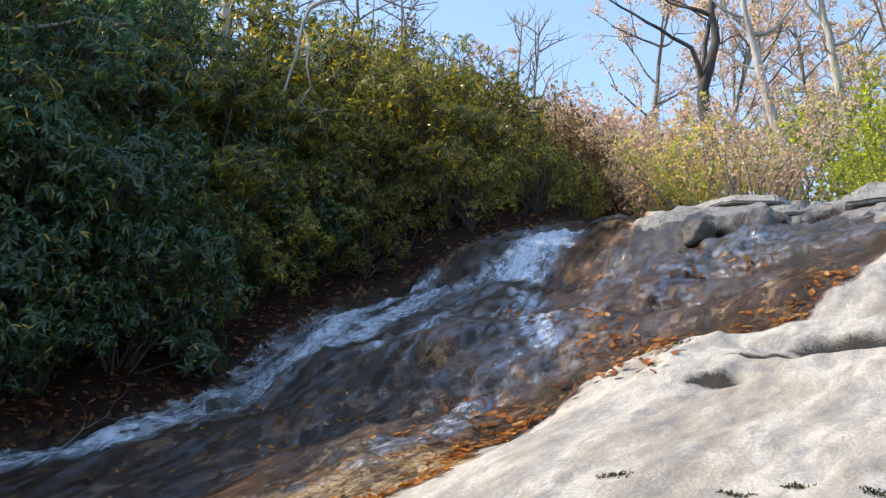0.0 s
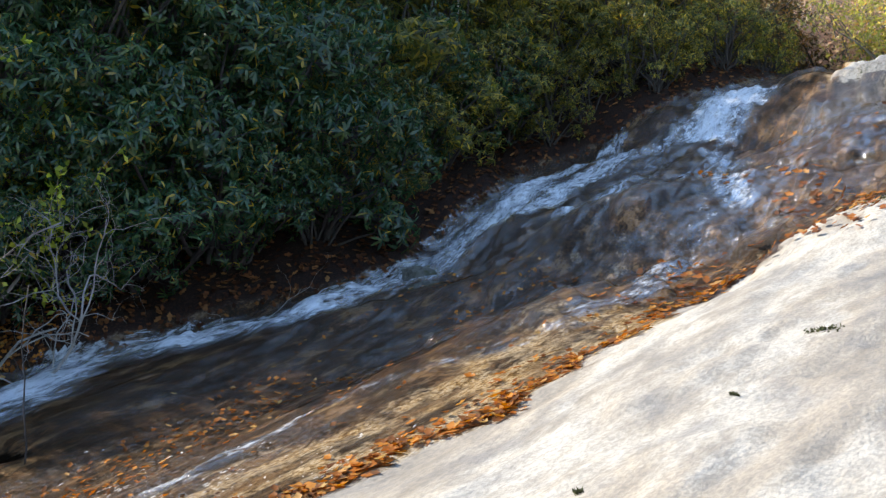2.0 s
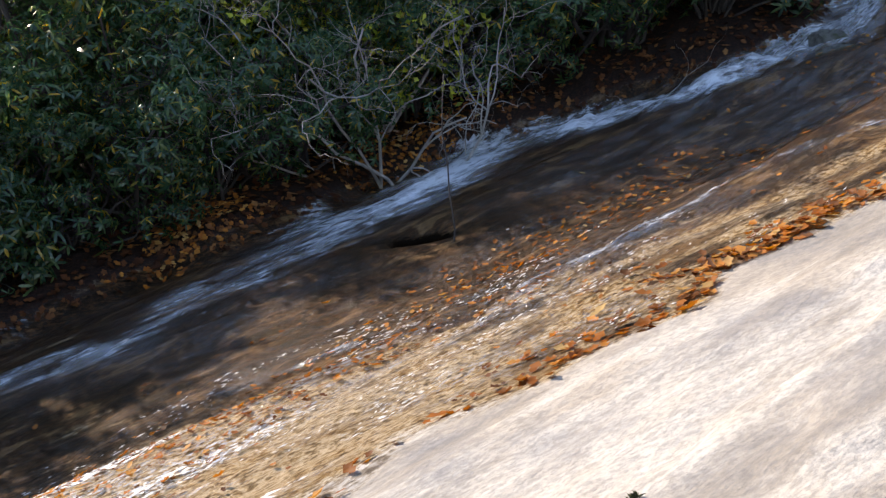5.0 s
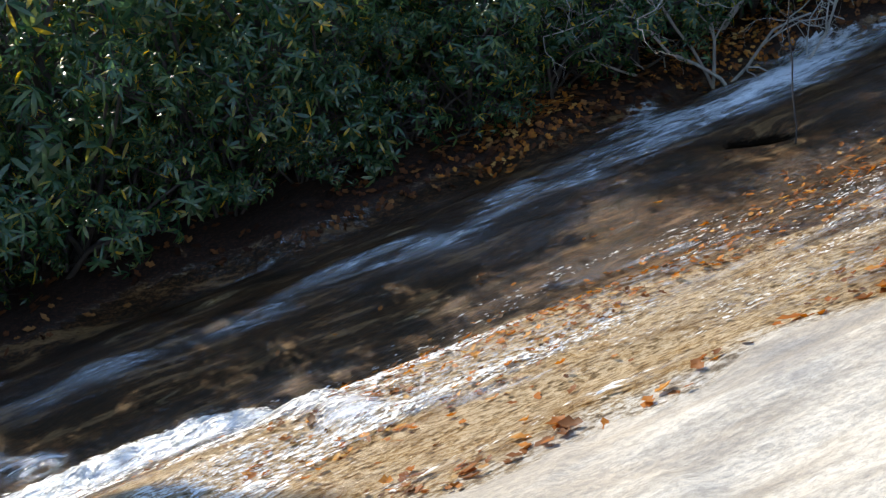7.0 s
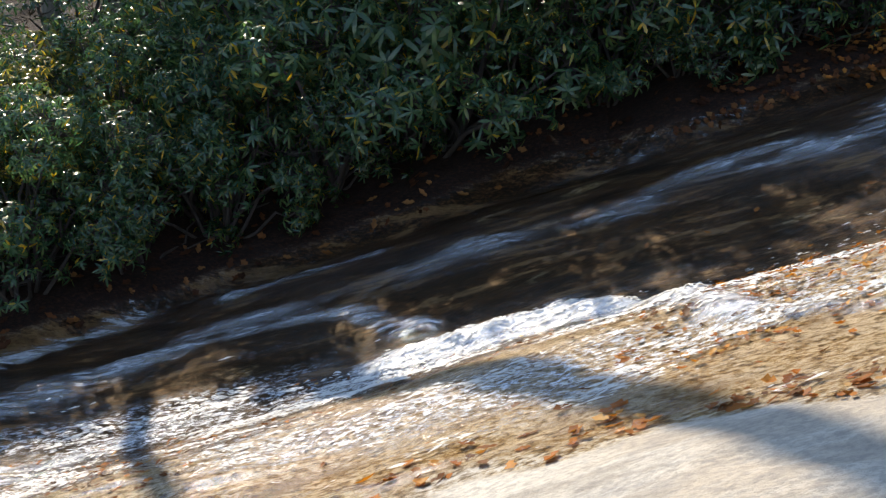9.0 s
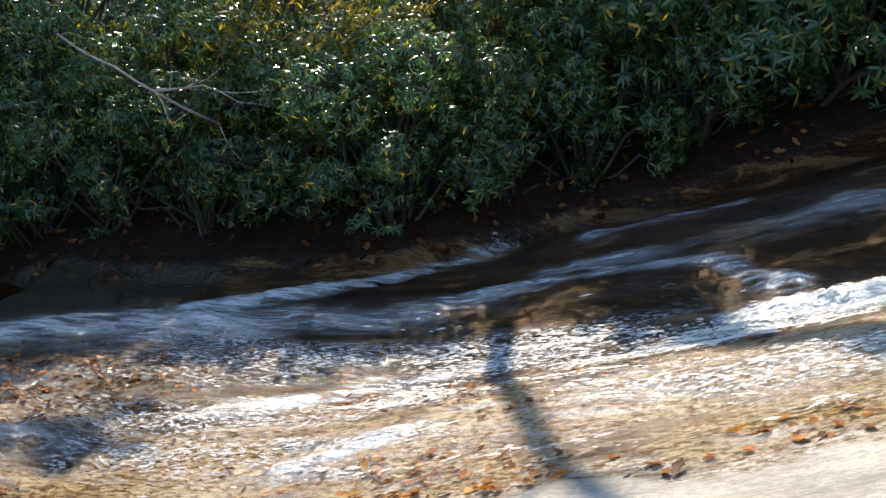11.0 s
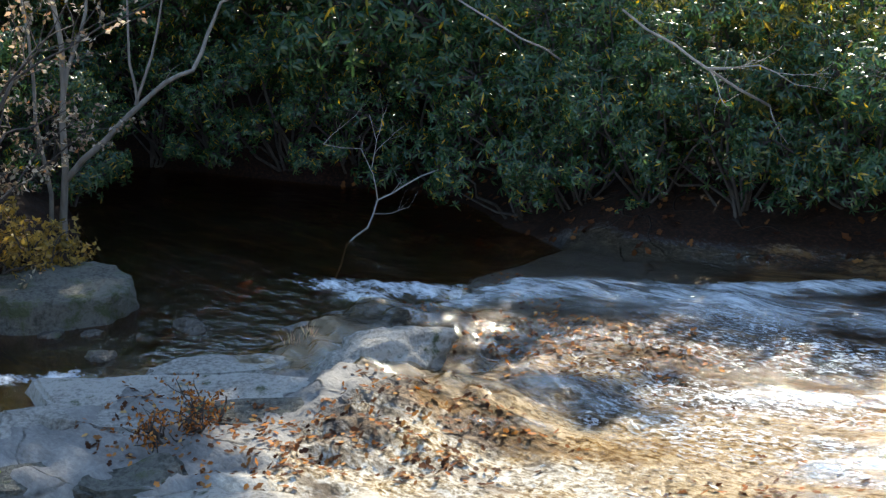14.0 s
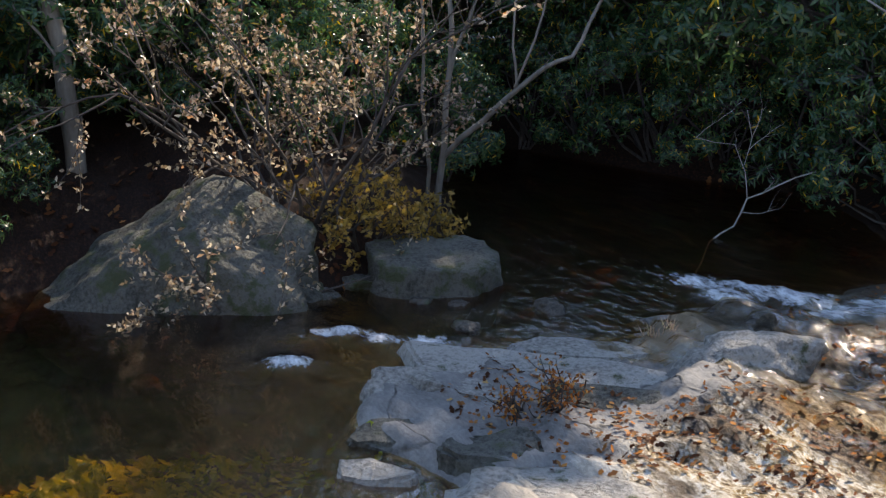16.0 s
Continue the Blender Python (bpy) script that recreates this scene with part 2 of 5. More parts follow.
def ground_material():
    """Pale granite, golden where a film of water runs, dark with algae in the channel, leaf mould under the bushes."""
    mat, nt, b = nodes_of("granite_and_leaf_mould")
    flow = attribute(nt, "flow").outputs["Vector"]
    wet, soil, stain, algae, weathered = (attribute(nt, k).outputs["Fac"] for k in ("wet", "soil", "stain", "algae", "weathered"))
    broad = noise_at(nt, flow, 1.1, 7, 0.66, (0.28, 1.3, 1))
    streak = noise_at(nt, flow, 5.0, 8, 0.68, (0.26, 1.3, 1))
    patch = noise_at(nt, flow, 3.0, 5, 0.65, (0.6, 1.2, 1))
    fine = noise_at(nt, flow, 55.0, 6, 0.68, (0.6, 1.1, 1))
    grit = noise_at(nt, flow, 44.0, 8, 0.76, (0.55, 1.15, 1))
    speck = noise_at(nt, flow, 260.0, 2, 0.5)
    dry = ramp(nt, broad, [(0.30, (0.20, 0.175, 0.145)), (0.42, (0.45, 0.40, 0.33)), (0.5, (0.62, 0.57, 0.485)), (0.58, (0.47, 0.405, 0.32)), (0.70, (0.27, 0.24, 0.20))])
    dry = mixed(nt, maths(nt, "MULTIPLY", ramp(nt, patch, [(0.48, (0, 0, 0)), (0.68, (1, 1, 1))]), 0.7), dry, (0.22, 0.215, 0.21))
    dry = mixed(nt, maths(nt, "MULTIPLY", ramp(nt, streak, [(0.50, (0, 0, 0)), (0.66, (1, 1, 1))]), 0.7), dry, (0.25, 0.215, 0.17))
    dry = mixed(nt, maths(nt, "MULTIPLY", ramp(nt, fine, [(0.42, (1, 1, 1)), (0.55, (0, 0, 0))]), 0.4), dry, (0.17, 0.16, 0.15))
    dry = mixed(nt, maths(nt, "MULTIPLY", ramp(nt, speck, [(0.55, (0, 0, 0)), (0.7, (1, 1, 1))]), 0.35), dry, (0.16, 0.15, 0.14))
    old = ramp(nt, maths(nt, "ADD", maths(nt, "MULTIPLY", patch, 0.6), maths(nt, "MULTIPLY", fine, 0.4)), [(0.32, (0.10, 0.095, 0.09)), (0.5, (0.22, 0.21, 0.20)), (0.68, (0.34, 0.33, 0.31))])
    dry = mixed(nt, ramp(nt, maths(nt, "ADD", weathered, maths(nt, "MULTIPLY", maths(nt, "SUBTRACT", streak, 0.5), 0.9)), [(0.4, (0, 0, 0)), (0.62, (1, 1, 1))]), dry, old)
    film = ramp(nt, grit, [(0.34, (0.03, 0.016, 0.008)), (0.43, (0.13, 0.07, 0.025)), (0.48, (0.40, 0.25, 0.09)), (0.52, (0.60, 0.47, 0.27)), (0.56, (0.82, 0.79, 0.72)), (0.68, (0.34, 0.21, 0.09))])
    film = mixed(nt, maths(nt, "MULTIPLY", ramp(nt, streak, [(0.5, (0, 0, 0)), (0.62, (1, 1, 1))]), 0.6), film, (0.22, 0.14, 0.07))
    pale_film = ramp(nt, grit, [(0.36, (0.07, 0.055, 0.04)), (0.44, (0.34, 0.29, 0.21)), (0.49, (0.60, 0.55, 0.47)), (0.56, (0.82, 0.80, 0.76)), (0.70, (0.44, 0.36, 0.26))])
    film = mixed(nt, ramp(nt, patch, [(0.40, (0, 0, 0)), (0.56, (0.65, 0.65, 0.65))]), film, pale_film)
    weed = ramp(nt, maths(nt, "ADD", maths(nt, "MULTIPLY", grit, 0.7), maths(nt, "MULTIPLY", streak, 0.3)), [(0.42, (0.006, 0.005, 0.005)), (0.49, (0.028, 0.016, 0.012)), (0.54, (0.11, 0.055, 0.028)), (0.60, (0.20, 0.13, 0.08)), (0.67, (0.04, 0.028, 0.024))])
    weed = mixed(nt, maths(nt, "MULTIPLY", ramp(nt, streak, [(0.56, (0, 0, 0)), (0.61, (1, 1, 1)), (0.68, (0.2, 0.2, 0.2))]), 0.75), weed, (0.34, 0.235, 0.14))
    weed = mixed(nt, maths(nt, "MULTIPLY", ramp(nt, patch, [(0.50, (0, 0, 0)), (0.60, (1, 1, 1))]), 0.5), weed, (0.012, 0.011, 0.013))
    slick = mixed(nt, ramp(nt, maths(nt, "ADD", maths(nt, "ADD", algae, maths(nt, "MULTIPLY", maths(nt, "SUBTRACT", patch, 0.5), 1.8)), maths(nt, "MULTIPLY", maths(nt, "SUBTRACT", streak, 0.5), 2.0)), [(0.32, (0, 0, 0)), (0.68, (1, 1, 1))]), film, weed)
    grey = ramp(nt, grit, [(0.36, (0.018, 0.018, 0.02)), (0.5, (0.06, 0.058, 0.06)), (0.62, (0.15, 0.145, 0.14)), (0.74, (0.07, 0.06, 0.05))])
    slick = mixed(nt, ramp(nt, maths(nt, "ADD", weathered, maths(nt, "MULTIPLY", maths(nt, "SUBTRACT", patch, 0.5), 1.2)), [(0.45, (0, 0, 0)), (0.7, (0.9, 0.9, 0.9))]), slick, grey)
    edge = maths(nt, "ADD", wet, maths(nt, "MULTIPLY", maths(nt, "SUBTRACT", streak, 0.5), 0.9))
    edge = ramp(nt, edge, [(0.42, (0, 0, 0)), (0.56, (1, 1, 1))])
    col = mixed(nt, edge, dry, slick)
    # black shadow of hollows and crevices painted into the colour, with mossy stains
    stain_shaded = ramp(nt, maths(nt, "ADD", stain, maths(nt, "MULTIPLY", maths(nt, "SUBTRACT", fine, 0.5), 0.8)), [(0.42, (0, 0, 0)), (0.75, (1, 1, 1))])
    col = mixed(nt, stain_shaded, col, mixed(nt, edge, (0.06, 0.055, 0.047), (0.010, 0.008, 0.007)))
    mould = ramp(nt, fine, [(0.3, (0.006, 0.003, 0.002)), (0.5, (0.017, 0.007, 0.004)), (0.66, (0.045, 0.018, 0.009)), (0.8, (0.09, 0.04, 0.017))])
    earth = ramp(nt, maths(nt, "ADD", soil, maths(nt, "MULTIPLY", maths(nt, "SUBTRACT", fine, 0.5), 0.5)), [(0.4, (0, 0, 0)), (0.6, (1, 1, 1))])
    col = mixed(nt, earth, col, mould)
    bent = nt.nodes.new("ShaderNodeVectorMath")
    bent.operation = "ADD"
    nt.links.new(flow, bent.inputs[0])
    wander = nt.nodes.new("ShaderNodeTexNoise")
    wander.inputs["Scale"].default_value = 1.7
    nt.links.new(flow, wander.inputs["Vector"])
    nt.links.new(wander.outputs["Color"], bent.inputs[1])
    drawn = nt.nodes.new("ShaderNodeMapping")
    drawn.inputs[3].default_value = (0.8, 1.9, 0.6)
    nt.links.new(bent.outputs[0], drawn.inputs[0])
    cells = nt.nodes.new("ShaderNodeTexVoronoi")
    cells.feature = "DISTANCE_TO_EDGE"
    cells.inputs["Scale"].default_value = 1.15
    nt.links.new(drawn.outputs[0], cells.inputs["Vector"])
    crack = ramp(nt, cells.outputs["Distance"], [(0.006, (1, 1, 1)), (0.022, (0, 0, 0))])
    crack = maths(nt, "MULTIPLY", maths(nt, "MULTIPLY", crack, weathered), ramp(nt, patch, [(0.40, (0, 0, 0)), (0.55, (1, 1, 1))]))
    col = mixed(nt, crack, col, (0.022, 0.019, 0.016))
    nt.links.new(col, b.inputs["Base Color"])
    rough = mixed(nt, edge, (0.8, 0.8, 0.8), ramp(nt, maths(nt, "ADD", maths(nt, "MULTIPLY", grit, 0.5), maths(nt, "MULTIPLY", patch, 0.5)), [(0.42, (0.28, 0.28, 0.28)), (0.6, (0.55, 0.55, 0.55))]))
    rough = mixed(nt, earth, mixed(nt, stain_shaded, rough, (0.9, 0.9, 0.9)), (0.9, 0.9, 0.9))
    nt.links.new(rough, b.inputs["Roughness"])
    nt.links.new(maths(nt, "MULTIPLY", maths(nt, "SUBTRACT", 1.0, stain_shaded), 0.32), b.inputs["Specular IOR Level"])
    rise = maths(nt, "ADD", maths(nt, "MULTIPLY", streak, 0.5), maths(nt, "ADD", maths(nt, "MULTIPLY", fine, 0.25), maths(nt, "MULTIPLY", patch, 0.5)))
    wave = maths(nt, "MULTIPLY", grit, maths(nt, "MULTIPLY", edge, maths(nt, "SUBTRACT", 1.0, earth)))
    first = bump(nt, maths(nt, "SUBTRACT", rise, maths(nt, "MULTIPLY", crack, 0.6)), 0.8, 0.035, bump(nt, speck, 0.15, 0.003))
    nt.links.new(bump(nt, wave, 1.0, 0.016, first), b.inputs["Normal"])
    return mat


def water_material(name, tint, running):
    """Clear water that mirrors at a slant, white where it is broken."""
    mat, nt, b = nodes_of(name)
    out = nt.nodes["Material Output"]
    flow = attribute(nt, "flow").outputs["Vector"]
    ripple = noise_at(nt, flow, 30.0, 6, 0.7, (0.45, 1.25, 1)) if running else noise_at(nt, flow, 6.0, 5, 0.6, (0.7, 1.2, 1))
    normal = bump(nt, ripple, 1.0 if running else 0.55, 0.02 if running else 0.04)
    clear = nt.nodes.new("ShaderNodeBsdfTransparent")
    if running:
        clear.inputs[0].default_value = (*tint, 1)
    else:
        nt.links.new(mixed(nt, attribute(nt, "deep").outputs["Fac"], tint, (0.42, 0.21, 0.115)), clear.inputs[0])
    gloss = nt.nodes.new("ShaderNodeBsdfGlossy")
    gloss.inputs["Roughness"].default_value = 0.14 if running else 0.10
    nt.links.new(normal, gloss.inputs["Normal"])
    fres = nt.nodes.new("ShaderNodeFresnel")
    fres.inputs[0].default_value = 1.33
    mix = nt.nodes.new("ShaderNodeMixShader")
    sheet_film = attribute(nt, "film").outputs["Fac"]
    if running:
        sheet_film = maths(nt, "MULTIPLY", sheet_film, ramp(nt, noise_at(nt, flow, 9.0, 5, 0.65, (0.16, 1.5, 1)), [(0.42, (0.12, 0.12, 0.12)), (0.60, (1, 1, 1))]))
    nt.links.new(maths(nt, "MULTIPLY", fres.outputs[0], sheet_film), mix.inputs[0])
    nt.links.new(clear.outputs[0], mix.inputs[1])
    nt.links.new(gloss.outputs[0], mix.inputs[2])
    foam = attribute(nt, "foam").outputs["Fac"]
    strand = noise_at(nt, flow, 15.0, 8, 0.74, (0.24, 1.4, 1) if running else (0.6, 1.0, 1))
    mask = maths(nt, "ADD", foam, maths(nt, "MULTIPLY", maths(nt, "SUBTRACT", strand, 0.52), 2.3))
    mask = ramp(nt, mask, [(0.38, (0, 0, 0)), (0.60, (0.42, 0.42, 0.42)), (0.95, (0.92, 0.92, 0.92))])
    if running:
        # bubbles and sun glints, painted as white specks in the water's colour
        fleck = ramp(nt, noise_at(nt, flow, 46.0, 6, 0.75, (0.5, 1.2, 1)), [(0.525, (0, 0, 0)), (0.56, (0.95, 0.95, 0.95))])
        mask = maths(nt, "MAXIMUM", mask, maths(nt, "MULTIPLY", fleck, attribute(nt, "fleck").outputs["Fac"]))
    b.inputs["Base Color"].default_value = (0.78, 0.82, 0.87, 1)
    b.inputs["Roughness"].default_value = 0.35
    nt.links.new(normal, b.inputs["Normal"])
    broken = nt.nodes.new("ShaderNodeMixShader")
    nt.links.new(mask, broken.inputs[0])
    nt.links.new(mix.outputs[0], broken.inputs[1])
    nt.links.new(b.outputs[0], broken.inputs[2])
    nt.links.new(broken.outputs[0], out.inputs[0])
    return mat


def leaf_material(name, stops, rough=0.4, glow=0.25, sheen=0.5):
    """Leaf blades, each with its own tint; light shines through a little."""
    mat, nt, b = nodes_of(name)
    geo = nt.nodes.new("ShaderNodeNewGeometry")
    info = nt.nodes.new("ShaderNodeObjectInfo")
    own = geo.outputs["Random Per Island"]
    col = ramp(nt, own, stops)
    coord = nt.nodes.new("ShaderNodeTexCoord").outputs["Object"]
    blot = noise_at(nt, coord, 30.0, 3, 0.6)
    hsv = nt.nodes.new("ShaderNodeHueSaturation")
    nt.links.new(maths(nt, "ADD", maths(nt, "MULTIPLY", info.outputs["Random"], 0.35), maths(nt, "ADD", 0.45, maths(nt, "MULTIPLY", blot, 0.7))), hsv.inputs["Value"])
    nt.links.new(col, hsv.inputs["Color"])
    col = hsv.outputs[0]
    nt.links.new(col, b.inputs["Base Color"])
    b.inputs["Roughness"].default_value = rough
    b.inputs["Specular IOR Level"].default_value = sheen
    thin = nt.nodes.new("ShaderNodeBsdfTranslucent")
    through_leaf = nt.nodes.new("ShaderNodeHueSaturation")
    through_leaf.inputs["Value"].default_value = 1.7
    through_leaf.inputs["Saturation"].default_value = 1.1
    nt.links.new(col, through_leaf.inputs["Color"])
    nt.links.new(through_leaf.outputs[0], thin.inputs[0])
    mix = nt.nodes.new("ShaderNodeMixShader")
    mix.inputs[0].default_value = glow
    nt.links.new(b.outputs[0], mix.inputs[1])
    nt.links.new(thin.outputs[0], mix.inputs[2])
    nt.links.new(mix.outputs[0], nt.nodes["Material Output"].inputs[0])
    return mat


def bark_material(name, dark, light, scale=14.0):
    mat, nt, b = nodes_of(name)
    coord = nt.nodes.new("ShaderNodeTexCoord").outputs["Object"]
    grain = noise_at(nt, coord, scale, 6, 0.65, (1, 1, 0.25))
    blot = noise_at(nt, coord, 2.2, 4, 0.6)
    col = ramp(nt, maths(nt, "ADD", maths(nt, "MULTIPLY", grain, 0.6), maths(nt, "MULTIPLY", blot, 0.4)), [(0.35, dark), (0.62, light)])
    nt.links.new(col, b.inputs["Base Color"])
    b.inputs["Roughness"].default_value = 0.85
    nt.links.new(bump(nt, grain, 0.8, 0.01), b.inputs["Normal"])
    return mat


def stone_material(name, dark, light, moss=0.0, rough=0.8):
    mat, nt, b = nodes_of(name)
    coord = nt.nodes.new("ShaderNodeTexCoord").outputs["Object"]
    broad = noise_at(nt, coord, 2.5, 5, 0.6)
    fine = noise_at(nt, coord, 40.0, 6, 0.65)
    col = ramp(nt, maths(nt, "ADD", maths(nt, "MULTIPLY", broad, 0.5), maths(nt, "MULTIPLY", fine, 0.5)), [(0.38, dark), (0.53, light), (0.66, tuple(0.8 * k for k in light))])
    if moss:
        grown = noise_at(nt, coord, 5.0, 6, 0.7)
        col = mixed(nt, ramp(nt, grown, [(0.62 - moss * 0.2, (0, 0, 0)), (0.7 - moss * 0.2, (1, 1, 1))]), col, (0.055, 0.065, 0.028))
    nt.links.new(col, b.inputs["Base Color"])
    b.inputs["Roughness"].default_value = rough
    nt.links.new(bump(nt, maths(nt, "ADD", broad, maths(nt, "MULTIPLY", fine, 0.4)), 1.0, 0.05), b.inputs["Normal"])
    return mat


GROUND = ground_material()
STREAM = water_material("stream_water", (0.88, 0.80, 0.68), True)
POOL_WATER = water_material("pool_water", (0.86, 0.68, 0.42), False)
EVERGREEN = leaf_material("rhododendron_leaf", [(0.0, (0.026, 0.074, 0.036)), (0.45, (0.050, 0.110, 0.048)), (0.8, (0.092, 0.155, 0.054)), (0.93, (0.13, 0.17, 0.05)), (0.978, (0.48, 0.33, 0.05))], 0.26, 0.48, 0.8)
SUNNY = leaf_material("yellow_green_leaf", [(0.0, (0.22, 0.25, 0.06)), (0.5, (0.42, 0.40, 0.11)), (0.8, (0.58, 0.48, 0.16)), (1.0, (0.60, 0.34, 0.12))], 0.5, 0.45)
TAN = leaf_material("tan_autumn_leaf", [(0.0, (0.46, 0.29, 0.22)), (0.5, (0.58, 0.40, 0.30)), (0.8, (0.62, 0.48, 0.34)), (1.0, (0.55, 0.50, 0.22))], 0.6, 0.45)
BROWN_BUSH = leaf_material("bronze_leaf", [(0.0, (0.055, 0.065, 0.022)), (0.4, (0.13, 0.10, 0.035)), (0.75, (0.26, 0.14, 0.05)), (1.0, (0.40, 0.23, 0.06))], 0.5, 0.45)
PALE_LEAF = leaf_material("pale_backlit_leaf", [(0.0, (0.14, 0.11, 0.07)), (0.4, (0.32, 0.23, 0.14)), (0.75, (0.62, 0.54, 0.42)), (1.0, (0.40, 0.19, 0.09))], 0.3, 0.45)
GOLD_LEAF = leaf_material("golden_leaf", [(0.0, (0.13, 0.10, 0.03)), (0.5, (0.28, 0.18, 0.045)), (1.0, (0.46, 0.31, 0.08))], 0.45, 0.4)
LIME_LEAF = leaf_material("lime_leaf", [(0.0, (0.12, 0.16, 0.03)), (0.5, (0.34, 0.40, 0.05)), (1.0, (0.66, 0.64, 0.10))], 0.35, 0.55)
FALLEN = leaf_material("fallen_leaf", [(0.0, (0.06, 0.025, 0.013)), (0.3, (0.17, 0.065, 0.026)), (0.6, (0.34, 0.115, 0.030)), (0.85, (0.46, 0.19, 0.05)), (1.0, (0.48, 0.31, 0.13))], 0.55, 0.2, 0.12)
BRIGHT_FALLEN = leaf_material("orange_fallen_leaf", [(0.0, (0.12, 0.05, 0.02)), (0.3, (0.26, 0.10, 0.033)), (0.6, (0.46, 0.16, 0.033)), (0.85, (0.58, 0.25, 0.055)), (1.0, (0.56, 0.37, 0.15))], 0.55, 0.25, 0.12)
LITTER = leaf_material("dark_leaf_litter", [(0.0, (0.03, 0.012, 0.007)), (0.4, (0.08, 0.030, 0.013)), (0.75, (0.16, 0.060, 0.022)), (1.0, (0.30, 0.14, 0.05))], 0.6, 0.15, 0.12)
# evergreen leaf with sunlight put into its olive colour, and some yellow leaves
SUNLIT_OLIVE = leaf_material("olive_yellow_leaf", [(0.0, (0.05, 0.075, 0.022)), (0.45, (0.12, 0.135, 0.035)), (0.8, (0.30, 0.25, 0.05)), (1.0, (0.62, 0.44, 0.07))], 0.3, 0.5)
BARK_GREY = bark_material("grey_bark", (0.10, 0.085, 0.07), (0.30, 0.27, 0.23))
BARK_DARK = bark_material("dark_bark", (0.025, 0.02, 0.018), (0.09, 0.075, 0.065))
BARK_PALE = bark_material("pale_bark", (0.22, 0.19, 0.16), (0.52, 0.48, 0.42))
DEAD_WOOD = bark_material("bleached_wood", (0.20, 0.18, 0.16), (0.48, 0.44, 0.39), 30)
STONE_GREY = stone_material("grey_boulder", (0.035, 0.034, 0.028), (0.125, 0.122, 0.105), 0.5)
STONE_PALE = stone_material("pale_stone", (0.15, 0.14, 0.125), (0.38, 0.36, 0.33), 0.1)
STONE_DARK = stone_material("dark_wet_stone", (0.03, 0.026, 0.022), (0.10, 0.085, 0.07), 0.3, 0.4)
MOSS = stone_material("moss", (0.022, 0.026, 0.010), (0.09, 0.095, 0.03), 0.0, 0.95)


# ---- the ground, one sheet to the horizon ----
DRY_S = (-6, -4, -2, -0.6, 0.2, 1.0, 2, 3.5, 5, 6.4, 7.9, 8.4, 9.6, 12, 14)
DRY_C = (2.2, 2.6, 3.0, 3.35, 3.2, 3.1, 3.05, 3.1, 2.95, 3.2, 3.1, 2.1, 1.3, 0.6, 0.2)


def dry_line(s):
    return np.interp(s, DRY_S, DRY_C) + 0.07 * np.sin(s * 4.1) + 0.05 * np.sin(s * 9.7 + 2)


